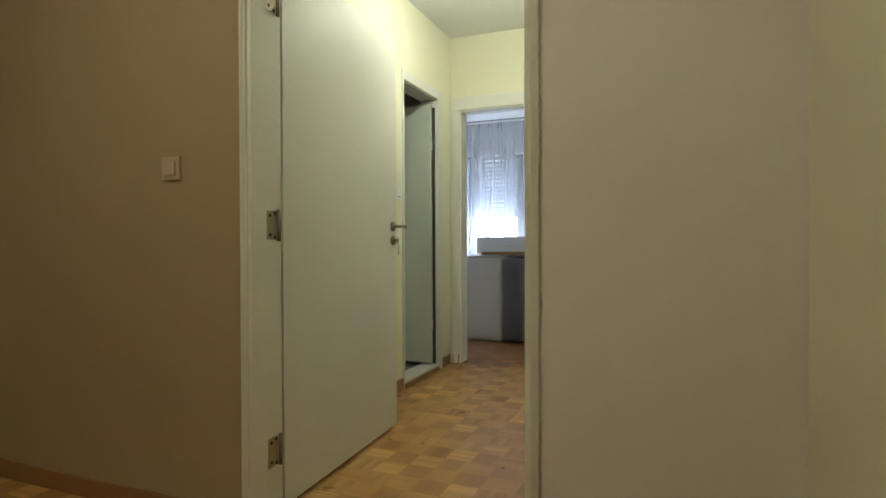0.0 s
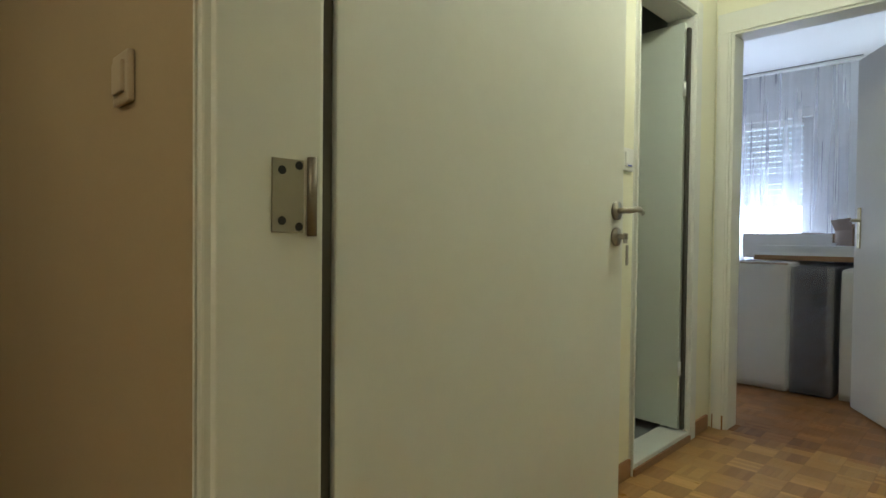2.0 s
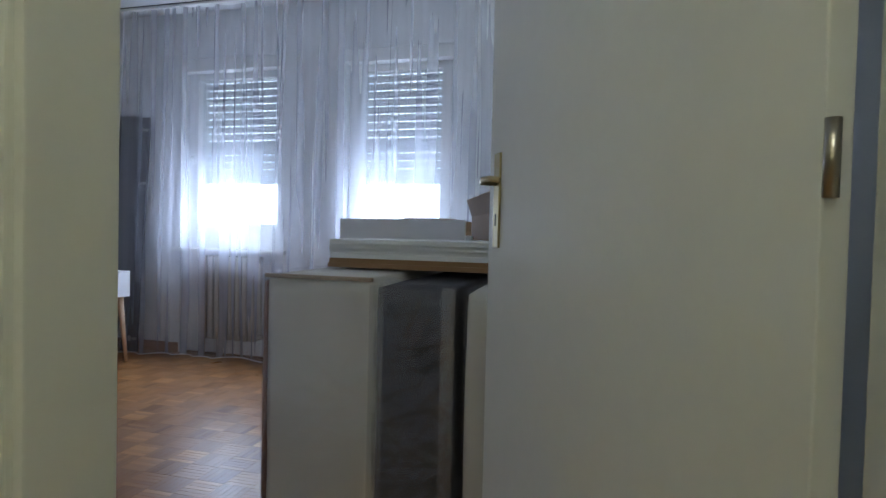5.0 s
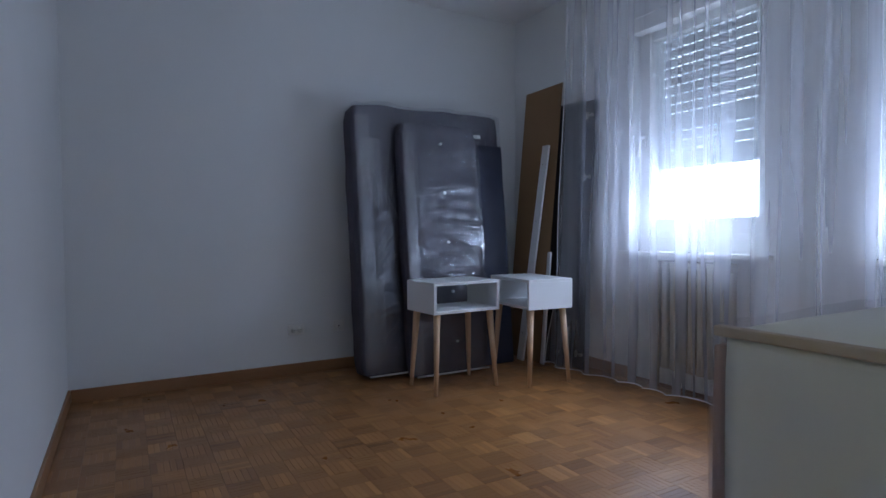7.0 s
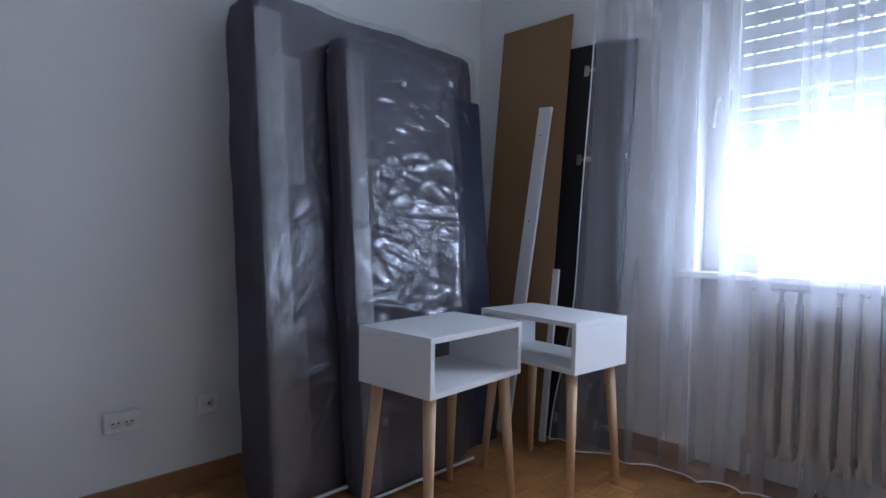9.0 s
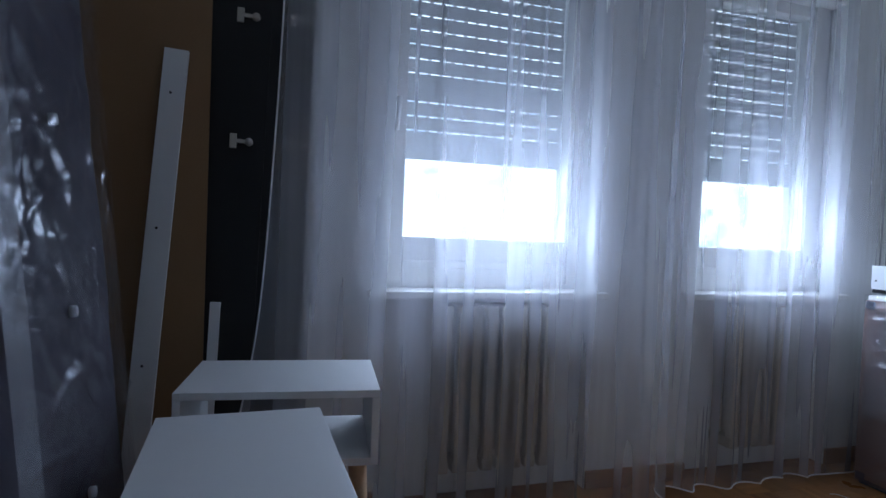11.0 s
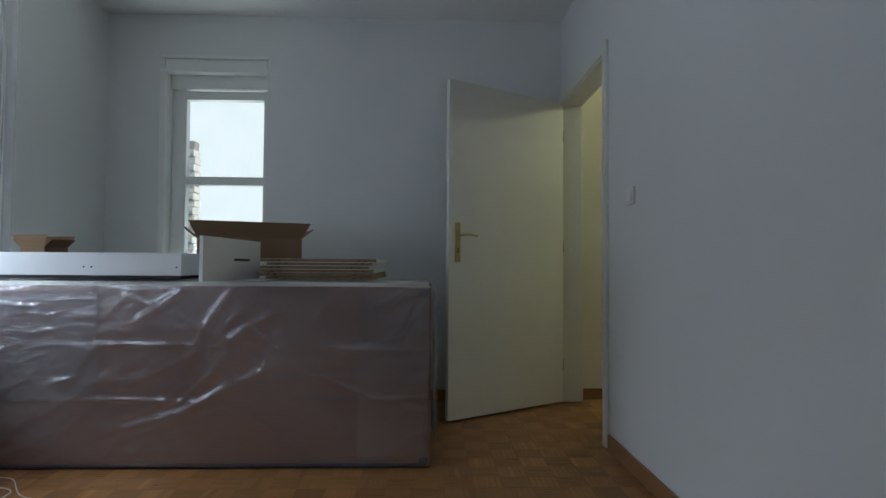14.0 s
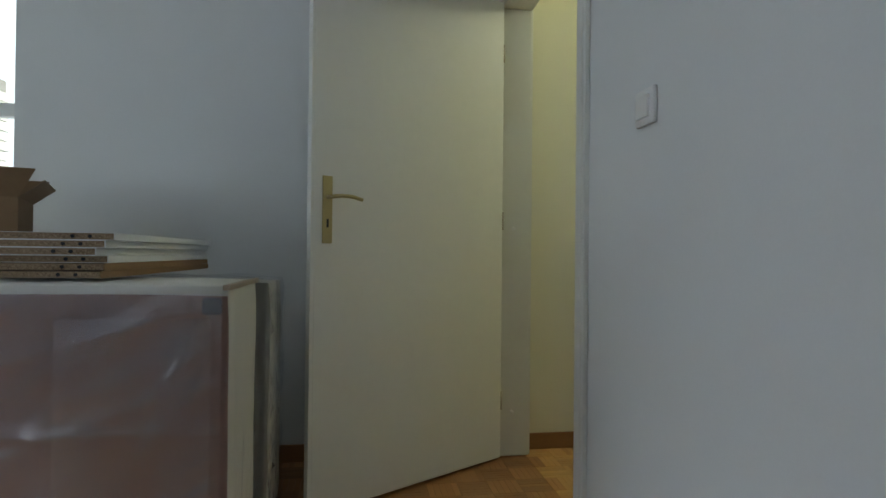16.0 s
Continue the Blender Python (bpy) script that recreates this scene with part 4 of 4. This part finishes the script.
def carton(name, at, turn, sx, sy, sz, flap, label, lean=0.0):
    """An open cardboard box with its flaps turned out."""
    c = thing(name, at, label, "cardboard box")
    c.matrix_basis = Matrix.Translation(at) @ pose(0, 0, 0, 0, lean, turn)
    t = 0.005
    part("base", boxes(((0, 0, 0), (sx, sy, t))), CARD, c)
    for a, b in (((0, 0, t), (t, sy, sz)), ((sx - t, 0, t), (sx, sy, sz)), ((t, 0, t), (sx - t, t, sz)), ((t, sy - t, t), (sx - t, sy, sz))):
        part("wall", boxes((a, b)), CARD, c)
    for (p, q, d) in (((0, 0), (0, sy), (-1, 0)), ((sx, 0), (sx, sy), (1, 0)), ((0, 0), (sx, 0), (0, -1)), ((0, sy), (sx, sy), (0, 1))):
        bm = bmesh.new()
        o = flap * (0.25 if d[0] else 0.75)
        up = flap * (0.95 if d[0] else 0.6)
        ext = flap * 0.5 if d[0] else 0.0
        quad = []
        for base_z in (0.0, 0.004):
            quad.append([Vector((p[0], p[1], sz + base_z)), Vector((q[0], q[1], sz + base_z)),
                         Vector((q[0] + d[0] * o, q[1] + d[1] * o + ext, sz + up + base_z)), Vector((p[0] + d[0] * o, p[1] + d[1] * o - ext, sz + up + base_z))])
        vs = [[bm.verts.new(v) for v in qd] for qd in quad]
        bm.faces.new(vs[0][::-1]), bm.faces.new(vs[1])
        for i in range(4):
            bm.faces.new((vs[0][i], vs[0][(i + 1) % 4], vs[1][(i + 1) % 4], vs[1][i]))
        part("flap", bm, CARD_IN, c, "folded-out cardboard flap")
    return c


carton("cardboard_box", (-0.645, 1.635, TOP + 0.1022), 21.0, 0.33, 0.54, 0.115, 0.085, "long open brown cardboard box with flaps turned out")
carton("cardboard_box", (-1.12, 2.735, TOP + 0.018), -14, 0.13, 0.14, 0.13, 0.055, "small torn open brown cardboard box")

# ---- panels leaning in the corner by the curtain ----


def leaning(name, x0, x1, y_foot, y_top, height, t, material, label, category, skew=0.0):
    ob = thing(name, (x0, y_foot, 0.0), label, category)
    ang = math.degrees(math.atan2(y_top - y_foot, height))
    ob.matrix_basis = Matrix.Translation((x0, y_foot, 0.003)) @ pose(0, 0, 0, -ang, skew, 0)
    part("panel", boxes(((0, 0, 0), (x1 - x0, t, height / math.cos(radians(ang)))), bevel=0.001), material, ob)
    return ob


leaning("hardboard_sheet", -4.375, -3.955, 2.87, 3.085, 2.02, 0.006, HARDBOARD, "tall brown hardboard back panel leaning in the corner", "board", -0.6)
dp = leaning("wardrobe_door", -4.05, -3.835, 2.955, 3.092, 1.86, 0.018, BLACK_PANEL, "dark wardrobe door with steel hinges leaning behind the curtain", "cabinet door", 1.5)
dp2 = leaning("wardrobe_door", -3.830, -3.68, 3.005, 3.090, 1.84, 0.018, BLACK_PANEL, "dark wardrobe door leaning on the wall behind the voile", "cabinet door", 1.0)
for door, hx, s in ((dp, 0.105, 1), (dp2, 0.07, 1)):
    for z in (0.10, 1.32, 1.74):
        hg = part("cabinet_hinge", boxes(((hx, -0.008, z - 0.024), (hx + 0.022, 0.0, z + 0.024)), ((hx + 0.02, -0.010, z - 0.006), (hx + 0.062, -0.003, z + 0.006)), bevel=0.002), STEEL, door, "steel cabinet hinge")
        part("hinge_cup", rods(((hx + 0.060, -0.010, z), (hx + 0.060, 0.0, z), 0.013), n=16), STEEL, hg, "", True)
pk = leaning("plank", -4.185, -4.115, 2.825, 3.005, 1.58, 0.016, PANEL_WHITE, "narrow white drilled plank leaning on the hardboard", "plank", 3.0)
for z in (0.2, 0.62, 1.03, 1.45):
    part("dowel_hole", rods(((0.03, -0.0012, z), (0.03, 0.003, z), 0.004), n=10), DARK, pk)
leaning("plank", -3.965, -3.935, 2.865, 2.92, 0.80, 0.016, PANEL_WHITE, "short white plank leaning on the dark door", "plank", 1.5)

# ---- switches, sockets, intercom ----


def wall_plate(name, m, label, category, kind_of, size=0.082, plastic=PVC):
    """A square plate flat on a wall; its face looks along -y before the turn in m."""
    s = thing(name, (0, 0, 0), label, category)
    s.matrix_basis = m
    h = size / 2
    tall = 0.033 if kind_of == "socket" else h
    part("plate", boxes(((-h, -0.011 if kind_of != "socket" else -0.024, -tall), (h, 0, tall)), bevel=0.004), plastic, s)
    if kind_of == "switch":
        part("rocker", boxes(((-h * 0.62, -0.017, -h * 0.62), (h * 0.62, -0.010, h * 0.62)), bevel=0.003), plastic, s)
    elif kind_of == "double":
        for dx in (-0.028, 0.028):
            part("rocker", boxes(((dx - 0.011, -0.016, -0.025), (dx + 0.011, -0.010, 0.025)), bevel=0.002), plastic, s)
    else:
        face = -0.011 if kind_of == "aerial" else -0.024
        for dx in ((0,) if kind_of == "aerial" else (-0.021, 0.021)):
            ins = part("insert", rods(((dx, face - 0.0015, 0), (dx, face + 0.001, 0), 0.018), n=24), plastic, s, "", True)
            for ddx in ((0,) if kind_of == "aerial" else (-0.008, 0.008)):
                part("contact_hole", rods(((dx + ddx, face - 0.0025, 0), (dx + ddx, face - 0.0014, 0), 0.005 if kind_of == "aerial" else 0.003), n=10), DARK, ins)
    return s


wall_plate("light_switch", pose(-1.29, 0.001, 1.247, 0, 0, 180), "white light switch on the bedroom wall", "light switch", "switch")
wall_plate("light_switch", pose(-0.93, YH - 0.001, 1.243), "taupe light switch on the tan hall wall", "light switch", "switch", 0.084, TAUPE)
wall_plate("light_switch", pose(-0.974, -1.215, 1.315, 0, 0, 90), "white double switch beside the bathroom door", "light switch", "double", 0.088)
boiler = wall_plate("boiler_switch", pose(-0.974, -1.105, 1.305, 0, 0, 90), "white heater switch with a small blue print", "light switch", "switch", 0.092)
part("print_bar", boxes(((-0.016, -0.0176, -0.028), (0.020, -0.0169, -0.022))), BLUE_MARK, boiler, "blue printed bar")
wall_plate("wall_socket", pose(XW + 0.001, 1.287, 0.302, 0, 0, 90), "white double wall socket above the skirting", "socket", "socket", 0.108)
wall_plate("aerial_socket", pose(XW + 0.001, 1.586, 0.304, 0, 0, 90), "small white aerial socket beside the mattress", "socket", "aerial", 0.078)

phone = thing("intercom_handset", (-4.399, -2.945, 1.43), "old beige intercom handset with a coiled cord", "intercom")
part("base_plate", boxes(((0, -0.04, 0), (0.03, 0.04, 0.22)), bevel=0.006), BEIGE_PLASTIC, phone)
part("handset", boxes(((0.03, -0.026, 0.01), (0.052, 0.026, 0.21)), ((0.04, -0.03, 0.16), (0.072, 0.03, 0.215)), ((0.04, -0.03, 0.0), (0.072, 0.03, 0.055)), bevel=0.008), BEIGE_PLASTIC, phone)
cord = [(0.03 + 0.012 * math.cos(a * 1.9), 0.012 * math.sin(a * 1.9) + 0.02 * math.sin(a * 0.2), -0.004 * a) for a in range(34)]
part("cord", tube(cord, 0.004, 6), DARK, phone, "coiled dark cord")

strap = thing("packing_strap", (-1.48, 2.60, 0.0035), "thin white packing strap curled loose on the parquet", "strap")
loop = [(0.055 * math.sin(k * 0.21) - 0.16 * (k / 30) ** 2, 0.25 - 0.5 * k / 30 + 0.04 * math.sin(k * 0.4), 0.0) for k in range(31)]
back = [(0.09 + 0.05 * math.sin(k * 0.25 + 1.0) - 0.2 * (k / 22) ** 2, 0.16 - 0.34 * k / 22, 0.003) for k in range(23)]
part("band", tube(loop, 0.0026, 6), PIPING, strap)
part("band", tube(back, 0.0022, 6), PIPING, strap)

rug = thing("rug", (-2.46, -4.30, 0.002), "patterned dark red and navy rug with a pale fringe", "rug", turn=2)
part("pile", boxes(((0, 0, 0), (1.0, 1.04, 0.009)), bevel=0.003), RUG, rug)
for inset, wide, tone, what in ((0.03, 0.022, FRINGE, "cream rug border"), (0.075, 0.05, NAVY_CLOTH, "navy rug border"), (0.15, 0.014, FRINGE, "cream rug border")):
    a, b, c, d = inset, 1.0 - inset, inset, 1.04 - inset
    part("border", boxes(((a, c, 0.008), (b, c + wide, 0.0105)), ((a, d - wide, 0.008), (b, d, 0.0105)),
                         ((a, c + wide, 0.008), (a + wide, d - wide, 0.0105)), ((b - wide, c + wide, 0.008), (b, d - wide, 0.0105))), tone, rug, what)
for i in range(24):
    y = 0.085 + i * 0.037
    part("motif", boxes(((0.921 - 0.012, y, 0.0100), (0.921 + 0.012, y + 0.020, 0.0118)), bevel=0.0008), FRINGE if i % 2 else RUG, rug)
    part("motif", boxes(((0.03 + 0.036 * i, 0.088, 0.0100), (0.05 + 0.036 * i, 0.112, 0.0118)), bevel=0.0008), FRINGE if i % 2 else RUG, rug)
fr = bmesh.new()
for i in range(90):
    y = 0.006 + i * 0.0115
    slab(fr, (-0.035 - 0.012 * random.random(), y, 0.0), (-0.001, y + 0.006, 0.004))
part("fringe", fr, FRINGE, rug, "pale rug fringe")

for x, y in ((-0.22, -1.4), (-0.45, -4.3), (-3.72, -1.75)):
    cl = thing("ceiling_lamp", (x, y, H), "plain round ceiling lamp with a warm bulb", "lamp")
    part("mount", rods(((0, 0, -0.03), (0, 0, 0), 0.09), n=32), PVC, cl, "", True)

# ---- pieces: bricks of the pillar, fingers of the parquet ----
row = 0
z = -0.06
brick_a = mesh_of("brick", boxes(((-0.115, -0.012, 0), (0.115, 0.012, 0.073)), bevel=0.003, seg=1), BRICK_WHITE)
brick_b = mesh_of("brick", boxes(((-0.055, -0.012, 0), (0.055, 0.012, 0.073)), bevel=0.003, seg=1), BRICK_WHITE)
while z < 2.20:
    for face in (0, 1):
        xs = ((brick_b, -0.105), (brick_a, 0.072)) if (row + face) % 2 else ((brick_a, -0.072), (brick_b, 0.105))
        for me, c in xs:
            b = new("brick", me)
            b.parent = pillar
            b.matrix_basis = pose(-0.105, c, z, 0, 0, 90) if face == 0 else pose(c * 0.6, -0.165, z)
    z += 0.0810
    row += 1

BLOCK, FINGERS = 0.122, 5
STRIP = BLOCK / FINGERS
finger = mesh_of("parquet_finger", boxes(((0.0002, 0.0001, -0.006), (BLOCK - 0.0002, STRIP - 0.0001, 0.0)), bevel=0.0004, seg=1), OAK_PIECE)
picked = 0


def strew(rx0, rx1, ry0, ry1, coords_rest, faces_rest):
    global picked
    nx, ny = int((rx1 - rx0) / BLOCK) + 2, int((ry1 - ry0) / BLOCK) + 2
    ox, oy = math.floor(rx0 / BLOCK), math.floor(ry0 / BLOCK)
    for bx in range(ox, ox + nx):
        for by in range(oy, oy + ny):
            flip = (bx + by) % 2
            for k in range(FINGERS):
                ax, ay = bx * BLOCK, by * BLOCK
                lo = (ax, ay + k * STRIP) if flip else (ax + k * STRIP, ay)
                hi = (lo[0] + BLOCK, lo[1] + STRIP) if flip else (lo[0] + STRIP, lo[1] + BLOCK)
                cx, cy = (lo[0] + hi[0]) / 2, (lo[1] + hi[1]) / 2
                if not (rx0 <= cx < rx1 and ry0 <= cy < ry1):
                    continue
                if -2.95 < cx < -2.0 and 0.75 < cy < 1.62 and picked < 300:
                    f = new("parquet_finger", finger)
                    f.parent = FLOOR
                    f.matrix_basis = pose(lo[0], lo[1], random.uniform(-0.0003, 0.0), 0, 0, 0) if flip else pose(hi[0], lo[1], random.uniform(-0.0003, 0.0), 0, 0, 90)
                    picked += 1
                    continue
                n0 = len(coords_rest)
                h, e = random.uniform(-0.0004, 0.0), 0.0004
                x0, y0, x1, y1 = lo[0] + 0.0002, lo[1] + 0.0002, hi[0] - 0.0002, hi[1] - 0.0002
                coords_rest += [(x0, y0, -0.004), (x1, y0, -0.004), (x1, y1, -0.004), (x0, y1, -0.004),
                                (x0 + e, y0 + e, h), (x1 - e, y0 + e, h), (x1 - e, y1 - e, h), (x0 + e, y1 - e, h)]
                faces_rest += [tuple(n0 + i for i in q) for q in ((4, 5, 6, 7), (0, 1, 5, 4), (1, 2, 6, 5), (2, 3, 7, 6), (3, 0, 4, 7))]


ROOMS = (((XW, XE, 0.0, YN), (-0.905, 0.045, -0.16, 0.0)),
         ((-0.975, 0.47, -2.80, -0.16), (-0.62, 0.38, YH, -2.80), (-4.40, 1.0, -5.0, YH), (-4.40, -3.16, YH, -1.9)))
for spans, oak in zip(ROOMS, (OAK_ROOM, OAK_HALL)):
    points, quads = [], []
    for span in spans:
        strew(*span, points, quads)
    rest = bpy.data.meshes.new("parquet_fingers")
    rest.from_pydata(points, [], quads)
    rest.materials.append(oak)
    ro = tagged(new("parquet", rest), "oak mosaic parquet fingers", kind="stuff")
    ro.parent = FLOOR
